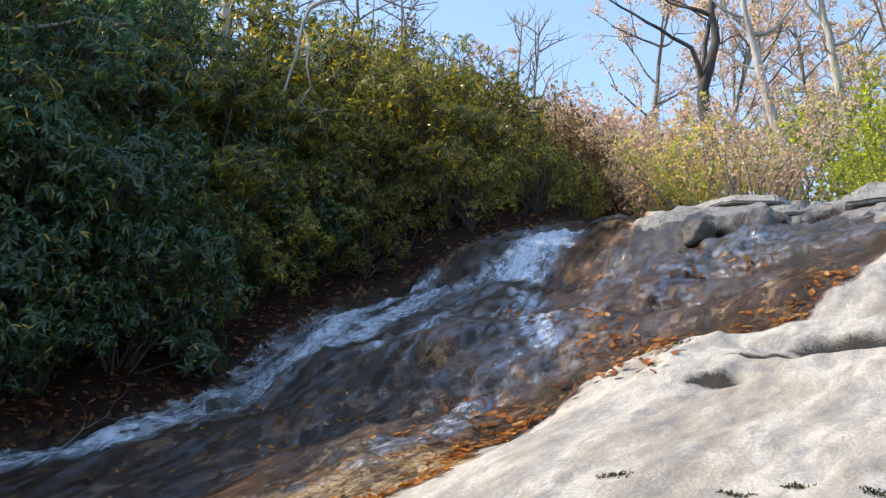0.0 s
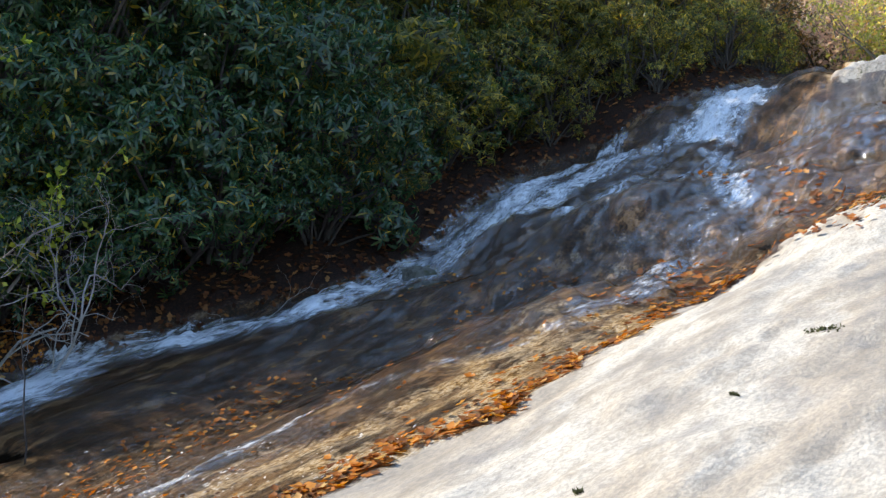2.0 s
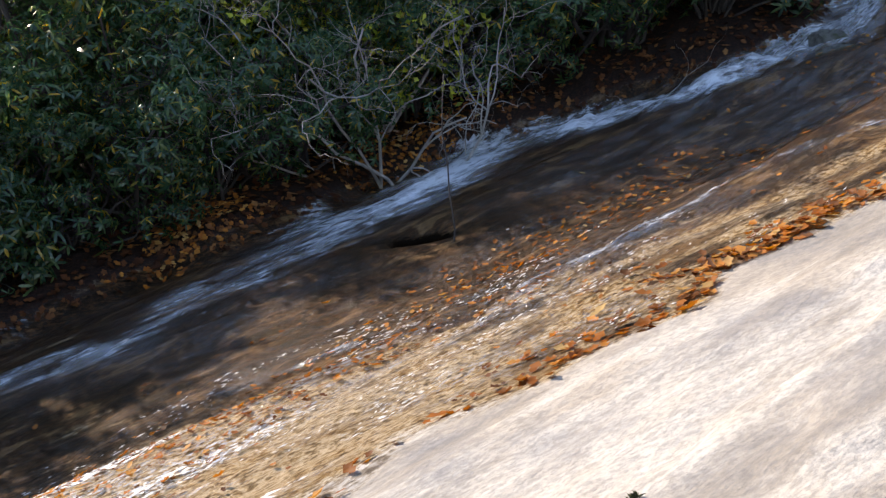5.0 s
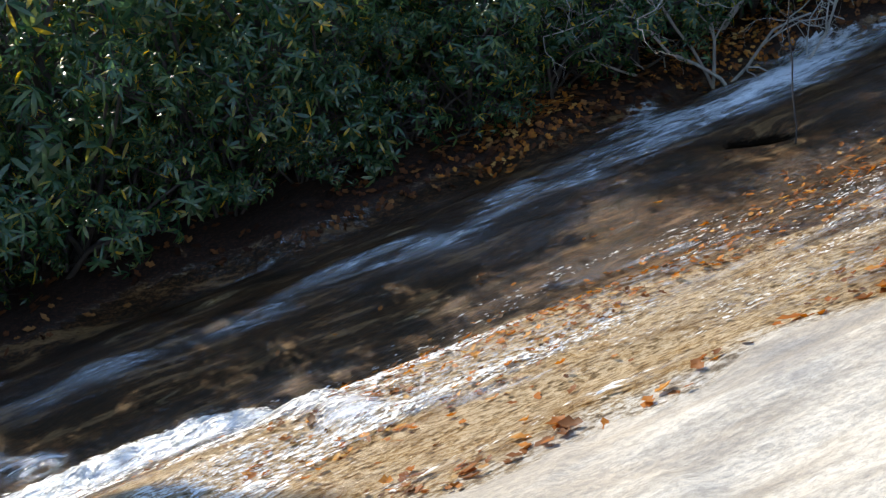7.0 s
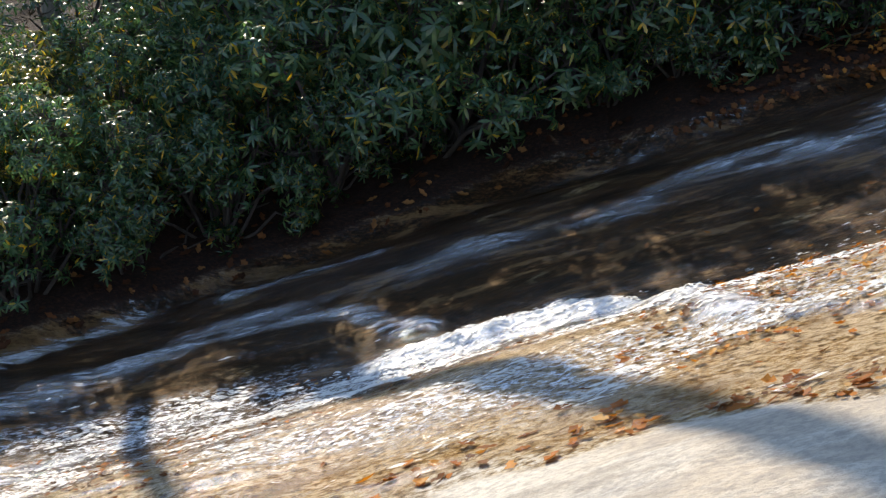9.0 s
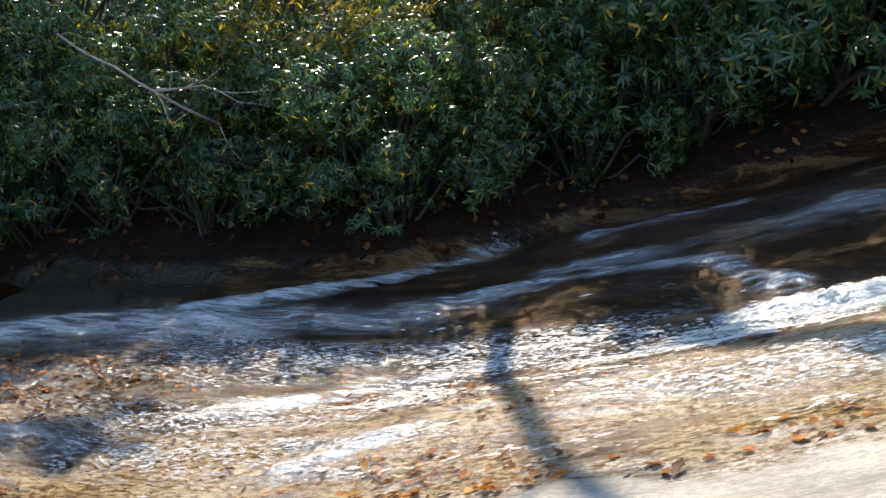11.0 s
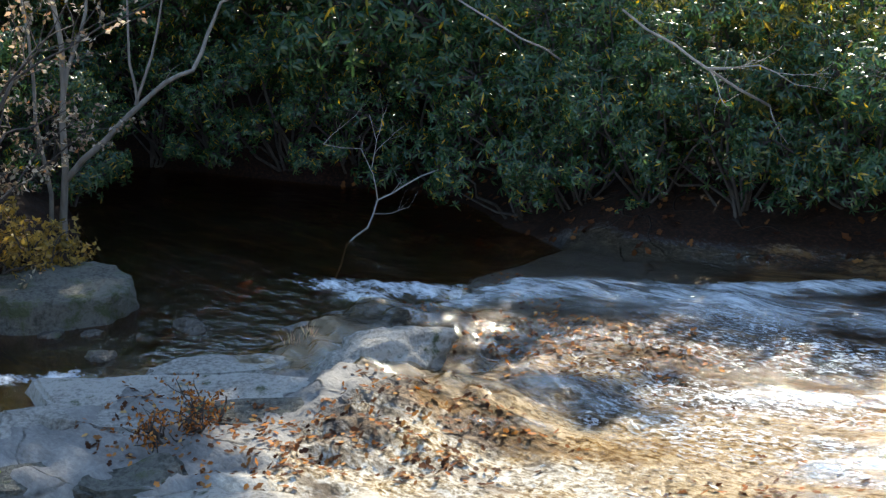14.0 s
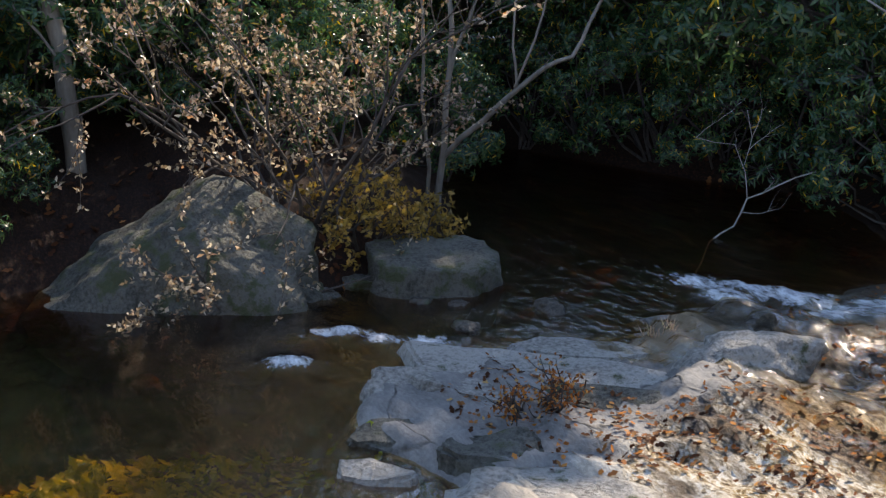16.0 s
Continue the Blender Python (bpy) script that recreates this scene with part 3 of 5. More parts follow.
def relief(s, c):
    """Ridges drawn out along the flow, peeling layers and pits in the rock; lumps in the leaf mould."""
    over = np.maximum(c - bank_line(s), -s - shore_line(c))
    rock = smooth(0.3, -0.2, over)
    z = 0.035 * fbm(s * 0.55, c * 1.7, 3) + 0.014 * fbm(s * 2.2, c * 7.0, 11) + 0.07 * smooth(6.5, 8.5, s) * fbm(s * 1.3, c * 1.1, 13)
    step = fbm(s * 0.45 + 9, c * 0.9, 21) * 3.0
    face = np.maximum(smooth(2.3, 3.6, c), smooth(10.2, 11.0, s))
    z = z + 0.07 * (np.floor(step) + smooth(0.0, 0.16, step - np.floor(step))) * smooth(4.0, 7.5, s) * face
    tread = fbm(s * 1.0 + 4, c * 1.5, 23) * 4.5 + 0.8 * c
    z = z + 0.04 * (np.floor(tread) + smooth(0.0, 0.14, tread - np.floor(tread)) - 0.8 * c) * smooth(-2.8, -3.8, s) * smooth(-5.8, -5.2, s) * smooth(5.0, 4.3, c)
    z = z + (0.034 * fbm(s * 4.0, c * 7.0, 25) + 0.014 * fbm(s * 11, c * 15, 27)) * smooth(-2.2, -3.4, s) * smooth(5.2, 4.6, c)
    z = z + 0.014 * fbm(s * 7, c * 15, 29) * smooth(-1.0, -2.4, s) * smooth(5.6, 5.0, c) * smooth(2.4, 3.0, c)
    z = z + (0.05 * fbm(s * 2.6, c * 2.2, 15) + 0.022 * fbm(s * 8, c * 7, 17)) * smooth(8.5, 9.8, s) * face + 0.02 * fbm(s * 4.5, c * 10, 19) * smooth(1.0, 3.0, s) * smooth(3.4, 4.2, c)
    # low shells and swells on the bare slab
    shell = fbm(s * 0.55 + 0.35 * c, c * 1.1, 35) * 2.6
    z = z + (0.030 * (np.floor(shell) + smooth(0.0, 0.22, shell - np.floor(shell))) + 0.05 * fbm(s * 0.9, c * 1.9, 37)) * smooth(3.4, 2.4, c) * smooth(-1.0, 1.0, s)
    near = smooth(2.0, 4.0, c)
    z = z * (0.75 + 0.25 * np.maximum(near, np.maximum(smooth(6, 8, s), smooth(-2, -3, s))))
    # hollows worn by the water
    z = z - 0.09 * bell(0.6 * (s - 3.77) - 0.8 * (c - 6.22), 0, 0.26) * bell(0.8 * (s - 3.77) + 0.6 * (c - 6.22), 0, 0.13)
    for hs, hc, ws, wc, deep in ((8.15, 1.35, 0.10, 0.45, 0.16), (7.2, 2.05, 0.09, 0.22, 0.10), (7.75, 1.75, 0.06, 0.28, 0.07), (11.8, 3.2, 0.12, 0.3, 0.25), (12.1, 2.2, 0.10, 0.4, 0.2), (9.6, 3.0, 0.08, 0.8, 0.10), (10.5, 2.4, 0.1, 0.7, 0.12)):
        down = hs - s - 0.25 * (c - hc) + 0.05 * fbm(s * 2, c * 5, 39)
        z = z - 0.8 * deep * smooth(-0.03, 0.03, down) * np.clip(1 - down / (5 * ws), 0, 1) * bell(c, hc, 1.2 * wc)
    lumps = 0.10 * fbm(s * 0.9, c * 0.9, 31) + 0.03 * fbm(s * 6, c * 6, 33)
    return z * rock + lumps * (1 - rock)


def full_height(s, c):
    s, c = np.asarray(s, float), np.asarray(c, float)
    far = np.maximum(smooth(30, 80, np.abs(s)), smooth(20, 60, np.abs(c)))
    return ground_height(s, c) + relief(s, c) * (1 - far) + far * 1.5 * fbm(s * 0.02, c * 0.02, 41)


def steps(edges):
    """Coordinates from (start, end, spacing) stretches."""
    out = []
    for a, b, d in edges:
        out += list(np.linspace(a, b, max(2, int(round((b - a) / d)) + 1))[:-1])
    return np.array(out + [edges[-1][1]])


def sheet(s_line, c_line, height, attributes):
    """A mesh over the grid of two lines, with its attributes."""
    S, C = np.meshgrid(s_line, c_line, indexing="ij")
    Z = height(S, C)
    X, Y = xy_of(S, C)
    n, m = S.shape
    k = np.arange(n * m).reshape(n, m)
    quads = np.stack([k[:-1, :-1], k[:-1, 1:], k[1:, 1:], k[1:, :-1]], -1).reshape(-1, 4)
    return np.stack([X, Y, Z], -1).reshape(-1, 3), quads, {key: fn(S, C).ravel() for key, fn in attributes.items()}, np.stack([S, C, Z], -1).reshape(-1, 3)


def sheet_object(name, verts, quads, values, flow, material, keep=None):
    if keep is not None:
        quads = quads[keep[quads].all(1)]
        used = np.zeros(len(verts), bool)
        used[quads.ravel()] = True
        again = np.cumsum(used) - 1
        verts, flow, quads = verts[used], flow[used], again[quads]
        values = {key: v[used] for key, v in values.items()}
    me = bpy.data.meshes.new(name)
    me.vertices.add(len(verts))
    me.vertices.foreach_set("co", verts.ravel())
    me.loops.add(quads.size)
    me.loops.foreach_set("vertex_index", quads.ravel().astype(np.int32))
    me.polygons.add(len(quads))
    me.polygons.foreach_set("loop_start", (np.arange(len(quads)) * 4).astype(np.int32))
    me.polygons.foreach_set("use_smooth", np.ones(len(quads), bool))
    me.materials.append(material)
    me.update(calc_edges=True)
    for key, v in values.items():
        me.attributes.new(key, "FLOAT", "POINT").data.foreach_set("value", v.astype(np.float32))
    me.attributes.new("flow", "FLOAT_VECTOR", "POINT").data.foreach_set("vector", flow.astype(np.float32).ravel())
    return new(name, me)


def sunk(s, c):
    """Where the rock lies under the pool."""
    return smooth(0.02, -0.05, full_height(s, c) - POOL) * smooth(-3.0, -3.4, s)


def wet_at(s, c):
    v = smooth(-0.25, 0.25, c - dry_line(s)) * smooth(14.5, 12.5, s)
    low = smooth(-1.2, -3.5, s) * (0.35 + 0.25 * fbm(s * 1.3, c * 1.3, 51))
    shelf = smooth(-3.6, -4.2, s) * smooth(4.4, 3.8, c)
    v = np.where(s < -1.2, np.maximum(np.minimum(v, 1), 0) * (1 - 0.35 * smooth(-2, -4, s)) + low * 0.3, v)
    lip = smooth(11.4, 12.1, s + 0.5 * smooth(2.5, 1, c) + 0.5 * fbm(s * 0.8, c * 1.4, 57)) * smooth(4.6, 4.0, c) * (0.75 + 0.6 * fbm(s * 1.2, c * 0.8, 53))
    return np.maximum(np.clip(v - 0.45 * shelf - lip, 0, 1), sunk(s, c))


def algae_at(s, c):
    """How dark the stream bed is grown over: least along the dry edge and at the foot of the slide."""
    v = 0.08 + 0.42 * smooth(1.4, 3.2, s) + 0.85 * smooth(0.5, 2.2, c - dry_line(s))
    v = np.maximum(v, 0.9 * smooth(5.0, 7.0, s))
    v = v - 0.35 * bell(s, 8.0, 0.5) * bell(c, 5.0, 0.7)
    v = v + (0.24 + 0.22 * smooth(-2.2, -3.2, s)) * smooth(0.6, -1.0, s) * smooth(-4.9, -4.2, s) * (1 + 1.6 * fbm(s * 1.3, c * 3.0, 59))
    return v * (1 - 0.3 * smooth(-0.5, -2.2, s) * smooth(5.6, 4.6, c)) * (1 - 0.35 * smooth(-5.0, -5.6, s) * smooth(5.2, 4.4, c)) - 0.35 * bell(s, 0.9, 1.6) * bell(c, 4.3, 0.6) + 0.7 * sunk(s, c)


def weathered_at(s, c):
    v = 0.9 * smooth(-3.4, -4.2, s) * smooth(-5.9, -5.2, s) + 0.75 * smooth(9.5, 11.0, s) * smooth(4.7, 3.7, c)
    return np.clip(v, 0, 1) * (1 - sunk(s, c))


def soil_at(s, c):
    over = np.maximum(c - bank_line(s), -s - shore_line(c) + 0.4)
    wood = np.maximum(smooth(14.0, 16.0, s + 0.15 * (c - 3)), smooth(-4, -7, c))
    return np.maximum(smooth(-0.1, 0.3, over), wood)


# painted shade in the worn hollow and along ledge crevices, partly mossy stain
def stain_shade_at(s, c):
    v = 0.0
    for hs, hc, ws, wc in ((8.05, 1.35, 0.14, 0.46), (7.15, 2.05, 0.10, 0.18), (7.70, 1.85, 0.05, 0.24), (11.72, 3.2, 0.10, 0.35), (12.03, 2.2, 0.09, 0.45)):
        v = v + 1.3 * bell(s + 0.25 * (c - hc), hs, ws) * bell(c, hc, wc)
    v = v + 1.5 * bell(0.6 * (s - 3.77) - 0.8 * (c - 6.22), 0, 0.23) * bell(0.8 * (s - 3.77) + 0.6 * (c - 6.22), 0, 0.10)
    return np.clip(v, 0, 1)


s_line = steps([(-400, -60, 30), (-60, -14, 2.5), (-14, -9.5, 0.25), (-9.5, -6, 0.06), (-6, 13.5, 0.034), (13.5, 18, 0.1), (18, 40, 0.8), (40, 400, 30)])
c_line = steps([(-400, -40, 30), (-40, -6, 2), (-6, 0.4, 0.12), (0.4, 8.4, 0.036), (8.4, 12, 0.12), (12, 30, 0.8), (30, 400, 30)])
ground = sheet_object("ground", *sheet(s_line, c_line, full_height, {"wet": wet_at, "soil": soil_at, "stain": stain_shade_at, "algae": algae_at, "weathered": weathered_at}), GROUND)
tagged(ground, "pale sloping granite slab with dark wet stream bed and leaf litter banks", "ground", kind="structure")

# ---- water ----
RIBBON_S = (-5.3, -5, -4.3, -3.5, -2.8, -1, 0.5, 1.5, 2.8, 4.1, 5.5, 7, 8, 9, 10, 11, 12, 14)
RIBBON_C = (4.6, 4.9, 5.55, 5.7, 5.75, 6.3, 6.45, 6.6, 6.8, 7.4, 7.6, 6.75, 6.35, 6.5, 6.3, 5.3, 5.1, 5.0)
RIBBON_W = (0.22, 0.25, 0.30, 0.34, 0.26, 0.20, 0.25, 0.30, 0.40, 0.50, 0.42, 0.40, 0.45, 0.62, 0.5, 0.42, 0.34, 0.25)
RIBBON_F = (0.5, 0.7, 0.75, 0.75, 0.5, 0.45, 0.5, 0.55, 0.72, 0.80, 0.90, 0.85, 0.85, 0.85, 0.5, 0.3, 0.3, 0.2)


def streak_of(s, c, a, b, wide):
    """A band of broken water from a to b, each (s, c, strength)."""
    ds, dc = b[0] - a[0], b[1] - a[1]
    u = np.clip(((s - a[0]) * ds + (c - a[1]) * dc) / (ds * ds + dc * dc), 0, 1)
    off = np.hypot(s - a[0] - u * ds, c - a[1] - u * dc)
    return (a[2] + (b[2] - a[2]) * u) * bell(off, 0, wide)


RUNS = (((12.15, 5.15, 0.95), (11.2, 5.15, 0.95), 0.34), ((10.7, 6.0, 0.7), (8.6, 5.9, 0.85), 0.28), ((9.9, 5.3, 0.55), (8.4, 5.25, 0.65), 0.22), ((10.9, 5.0, 0.4), (9.4, 4.35, 0.6), 0.14), ((9.35, 4.2, 0.7), (8.9, 4.0, 0.6), 0.22),
        ((9.4, 4.5, 0.25), (7.8, 3.85, 0.4), 0.14), ((7.8, 3.85, 0.5), (6.6, 3.7, 0.5), 0.15), ((6.6, 3.7, 0.45), (5.6, 3.75, 0.32), 0.16), ((5.6, 3.75, 0.32), (4.4, 4.3, 0.36), 0.14), ((4.4, 4.3, 0.5), (1.2, 4.0, 0.2), 0.14),
        ((1.5, 3.8, 0.3), (0.9, 4.1, 0.6), 0.10), ((0.9, 4.1, 0.6), (0.68, 4.8, 0.85), 0.13), ((0.68, 4.8, 0.9), (0.30, 5.15, 1.0), 0.16), ((0.30, 5.15, 1.0), (-0.38, 5.2, 1.0), 0.17), ((-0.25, 5.5, 0.62), (-0.57, 5.88, 0.5), 0.11), ((-0.57, 5.88, 0.5), (-1.25, 6.08, 0.42), 0.13), ((-1.2, 5.2, 0.42), (-2.6, 4.55, 0.62), 0.18), ((-1.3, 4.1, 0.4), (-1.9, 3.8, 0.62), 0.12), ((-3.0, 3.6, 0.3), (-4.2, 2.8, 0.45), 0.12), ((2.6, 5.0, 0.42), (0.6, 5.45, 0.05), 0.09),
        # the runs at c 6.9 to 7.7 are sun dapples drawn as foam
        ((11.2, 6.4, 0.65), (10.2, 6.75, 0.85), 0.22), ((10.2, 6.75, 0.85), (8.5, 6.4, 0.9), 0.4), ((11.3, 5.4, 0.5), (10.2, 6.2, 0.4), 0.3), ((10.6, 4.9, 0.5), (9.7, 4.3, 0.35), 0.2), ((1.75, 7.7, 0.4), (0.8, 7.6, 0.45), 0.07), ((-0.6, 7.1, 0.55), (-1.5, 6.9, 0.6), 0.10), ((-2.0, 6.8, 0.5), (-3.1, 6.35, 0.8), 0.16), ((-3.1, 6.35, 0.8), (-3.7, 6.0, 0.75), 0.16))


def foam_at(s, c):
    w = np.interp(s, RIBBON_S, RIBBON_W)
    v = np.interp(s, RIBBON_S, RIBBON_F) * np.exp(-np.abs((c - np.interp(s, RIBBON_S, RIBBON_C) - 0.20 * fbm(s * 1.9, c * 0.0 + 3, 63)) / (1.3 * w)) ** 2) * (0.85 + 0.55 * fbm(s * 2.4, c * 3.0, 77))
    side = 0
    bent = c + 0.22 * fbm(s * 1.5, c * 0.7, 73)
    for start, end, wide in RUNS:
        side = np.maximum(side, streak_of(s, bent, start, end, wide))
    mid = 0.42 * bell(s, 10.0, 0.6) * bell(c, 4.8, 0.3)
    thin = 0.05 + 0.14 * fbm(s * 0.5, c * 2.5, 61)
    return np.clip(np.maximum(np.maximum(v, side), np.maximum(mid, thin)), 0, 1)


def film_at(s, c):
    """Where the water is deep enough to mirror."""
    low = smooth(1.5, -0.5, s) * smooth(5.7, 5.0, c) * (0.22 + 0.5 * fbm(s * 1.2, c * 2.5, 69))
    sheen = (0.3 + 0.25 * smooth(4.6, 6.6, s)) * smooth(0.5, 2.0, s) * smooth(0.3, 1.0, c - dry_line(s)) * (1 - 0.95 * bell(s, 3.78, 0.5) * bell(c, 6.2, 0.7)) * (0.10 + 0.25 * smooth(3.5, 5.5, s) + 0.45 * fbm(s * 0.8, c * 2.0, 75))
    return np.clip(smooth(0.2, 0.5, foam_at(s, c)) * 0.7 + low + sheen + 0.6 * smooth(7.2, 9.0, s) * (0.04 + 0.3 * fbm(s * 0.9, c * 1.5, 67) + 0.5 * bell(s, 10.1, 0.45) * bell(c, 3.6, 0.9) + 0.5 * bell(s, 11.0, 0.5) * smooth(0.5, 1.5, c) * smooth(3.6, 2.6, c)), 0, 1)


def glint_fleck_at(s, c):
    """Bubbles and painted white sun glints on the thin sheet of water, most where the sun falls."""
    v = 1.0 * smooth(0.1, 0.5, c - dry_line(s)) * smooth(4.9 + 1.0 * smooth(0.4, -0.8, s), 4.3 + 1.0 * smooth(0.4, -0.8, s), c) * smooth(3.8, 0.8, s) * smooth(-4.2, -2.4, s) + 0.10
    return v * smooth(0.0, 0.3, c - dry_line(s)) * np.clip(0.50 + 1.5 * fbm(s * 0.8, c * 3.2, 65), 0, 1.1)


def stream_height(s, c):
    f = foam_at(s, c)
    rough = np.maximum(f - 0.25, 0)
    return full_height(s, c) + 0.012 + 0.05 * rough + (0.004 + 0.07 * rough) * fbm(s * 3.0, c * 9.0, 71)


w_s = steps([(-5.3, 13.4, 0.03)])
w_c = steps([(0.4, 2.4, 0.06), (2.4, 8.4, 0.03)])
v, q, vals, flow = sheet(w_s, w_c, stream_height, {"foam": foam_at, "film": film_at, "fleck": glint_fleck_at})
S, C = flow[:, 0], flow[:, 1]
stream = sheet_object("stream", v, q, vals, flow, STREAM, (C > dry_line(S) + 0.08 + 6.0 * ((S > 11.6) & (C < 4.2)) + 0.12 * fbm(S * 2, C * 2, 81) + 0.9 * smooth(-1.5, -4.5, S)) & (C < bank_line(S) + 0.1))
tagged(stream, "shallow white-streaked stream sliding over wet granite", "water", kind="structure")


# white for the bubbles and for the sun glints modelled as chips
FOAM_GLINT = stone_material("foam", (0.70, 0.67, 0.60), (0.86, 0.84, 0.79), 0.0, 0.3)


def flecks(count, s_range, c_range, size, seed, label):
    """Broken crests, bubbles and white chips for sun glints on the thin water, drawn out along the flow."""
    rng = np.random.default_rng(seed)
    s, c = rng.uniform(*s_range, count), rng.uniform(*c_range, count)
    chance = np.clip(glint_fleck_at(s, c), 0, 1) * smooth(0.0, 0.35, fbm(s * 2.2, c * 6.0, 121) + 0.12) + 0.7 * smooth(0.5, 0.9, foam_at(s, c)) * smooth(5.6, 5.3, c)
    chance = chance * smooth(-3.2, -1.9, s) * smooth(5.9, 5.3, c)
    there = (rng.uniform(0, 1, count) < chance) & (c > dry_line(s) + 0.1)
    s, c = s[there], c[there]
    n = len(s)
    long, wide = size * rng.uniform(0.5, 1.6, n), size * rng.uniform(0.15, 0.42, n)
    turn = rng.normal(0.0, 0.35, n)
    lift = np.where(np.arange(5) == 4, 0.22 * size, 0.0)
    corner = np.array([(-1, 0), (0, 1), (1, 0), (0, -1), (0.15, 0)], float)
    ds = corner[:, 0][None] * long[:, None] * np.cos(turn)[:, None] - corner[:, 1][None] * wide[:, None] * np.sin(turn)[:, None]
    dc = corner[:, 0][None] * long[:, None] * np.sin(turn)[:, None] + corner[:, 1][None] * wide[:, None] * np.cos(turn)[:, None]
    S, C = s[:, None] + ds, c[:, None] + dc
    X, Y = xy_of(S, C)
    Z = stream_height(S, C) + 0.004 + lift[None]
    k = 5 * np.arange(n)[:, None]
    faces = np.concatenate([k + np.array(f) for f in ((0, 4, 1), (1, 4, 2), (2, 4, 3), (3, 4, 0))])
    ob = new("foam_flecks", mesh_of("foam_flecks", np.stack([X, Y, Z], -1).reshape(-1, 3), faces, FOAM_GLINT))
    return tagged(ob, label, "foam", kind="stuff")


flecks(14000, (-3.2, 4.2), (2.6, 5.9), 0.016, 131, "white bubbles, broken crests and painted glints on the thin running water")
flecks(70000, (-2.6, 4.0), (2.6, 5.3), 0.0095, 133, "fine bubbles and painted glitter on the thin running water")
flecks(7000, (-3.2, 1.5), (2.8, 5.9), 0.028, 132, "white broken crests and painted glints on the lower slide")


def pool_foam(s, c):
    """Broken water where the stream enters the pool and over the stones at its outlet."""
    v = 0.85 * bell(s + 0.3 * (c - 4.6), -5.35, 0.4) * bell(c, 4.62, 0.14) + 0.45 * bell(s, -5.9, 0.25) * bell(c, 4.6, 0.2)
    for fs, fc, w in ((-5.98, 2.22, 0.17), (-5.77, 2.42, 0.10), (-5.64, 2.66, 0.13), (-5.66, 1.85, 0.17)):
        v = v + 0.85 * bell(s - 0.35 * (c - fc), fs, 0.10) * bell(c, fc, w)
    v = np.maximum(v, streak_of(s, c, (-4.9, 5.35, 0.8), (-5.45, 4.85, 0.8), 0.2))
    v = np.maximum(v, streak_of(s, c, (-5.45, 4.85, 0.8), (-6.05, 4.58, 0.35), 0.17))
    return np.clip(v, 0, 1)


def pool_height(s, c):
    return POOL + 0.004 * fbm(s * 2, c * 2, 91) + 0.05 * pool_foam(s, c) * (0.6 + fbm(s * 6, c * 6, 93))


v, q, vals, flow = sheet(steps([(-14, -6.4, 0.12), (-6.4, -4.0, 0.04)]), steps([(-14, 1.2, 0.12), (1.2, 7.4, 0.04)]), pool_height, {"foam": pool_foam, "film": lambda s, c: 0.34 + 0.15 * fbm(s * 1.5, c * 1.5, 95), "deep": lambda s, c: np.clip((POOL - full_height(s, c)) / 0.33, 0, 1)})
pool = sheet_object("pool", v, q, vals, flow, POOL_WATER)
tagged(pool, "still brown pool at the foot of the slide", "water", kind="structure")


# ---- plants ----
def rhododendron_meshes(seed, height, radius, lobes, whorls, leaf=EVERGREEN, long=0.125, bark=BARK_DARK, low=0.10):
    """Stems and foliage of an evergreen bush: separate domed lobes of drooping leaf whorls, with dark gaps between."""
    rng = random.Random(seed)
    wood, green = Bag(), Bag()
    lobes, whorls, long = int(lobes * 0.62), int(whorls * 2.2), long * 0.84
    for k in range(lobes):
        a = 2.4 * k + rng.uniform(-0.6, 0.6)
        up = (k + 0.5) / lobes
        out = radius * (0.35 + 0.65 * math.sin(math.pi * min(1, up * 0.8 + 0.22))) * rng.uniform(0.65, 1.2)
        mid = Vector((out * math.cos(a), out * math.sin(a), height * (low + (0.96 - low) * up) * rng.uniform(0.86, 1.1)))
        base = Vector((rng.uniform(-0.2, 0.2), rng.uniform(-0.2, 0.2), -0.1))
        knee = base.lerp(mid, 0.5) + any_way(rng) * 0.2 + Vector((0, 0, 0.15))
        pts = [base, base.lerp(knee, 0.5) + any_way(rng) * 0.08, knee, knee.lerp(mid, 0.5) + any_way(rng) * 0.1, mid]
        wood.tube(pts, 0.028, 0.010, 5)
        size = radius * rng.uniform(0.28, 0.50)
        outward = (Vector((mid.x, mid.y, 0)) / max(radius, 0.1) + Vector((0, 0, 0.35))) * 0.7
        for _ in range(whorls):
            d = (any_way(rng) + outward).normalized()
            tip = mid + Vector((d.x * size, d.y * size, d.z * size * 0.72)) * rng.uniform(0.7, 1.12)
            if tip.z < 0.12:
                continue
            if rng.random() < 0.3:
                wood.tube([mid.lerp(tip, 0.15), mid.lerp(tip, 0.6) + any_way(rng) * 0.04, tip], 0.006, 0.003, 3)
            axis = (d * 0.9 + Vector((0, 0, 0.55)) + any_way(rng) * 0.3).normalized()
            u = axis.orthogonal().normalized()
            w = axis.cross(u)
            count = rng.randint(5, 8)
            turn = rng.uniform(0, 6.28)
            for j in range(count):
                b = turn + 2 * math.pi * j / count + rng.uniform(-0.25, 0.25)
                way = (u * math.cos(b) + w * math.sin(b) + axis * rng.uniform(-0.6, 0.35)).normalized()
                green.blade(tip, way, axis, long * rng.uniform(0.6, 1.25), long * rng.uniform(0.20, 0.31), rng.uniform(0.15, 0.8))
    return wood.mesh("branchwork", bark), green.mesh("foliage", leaf)


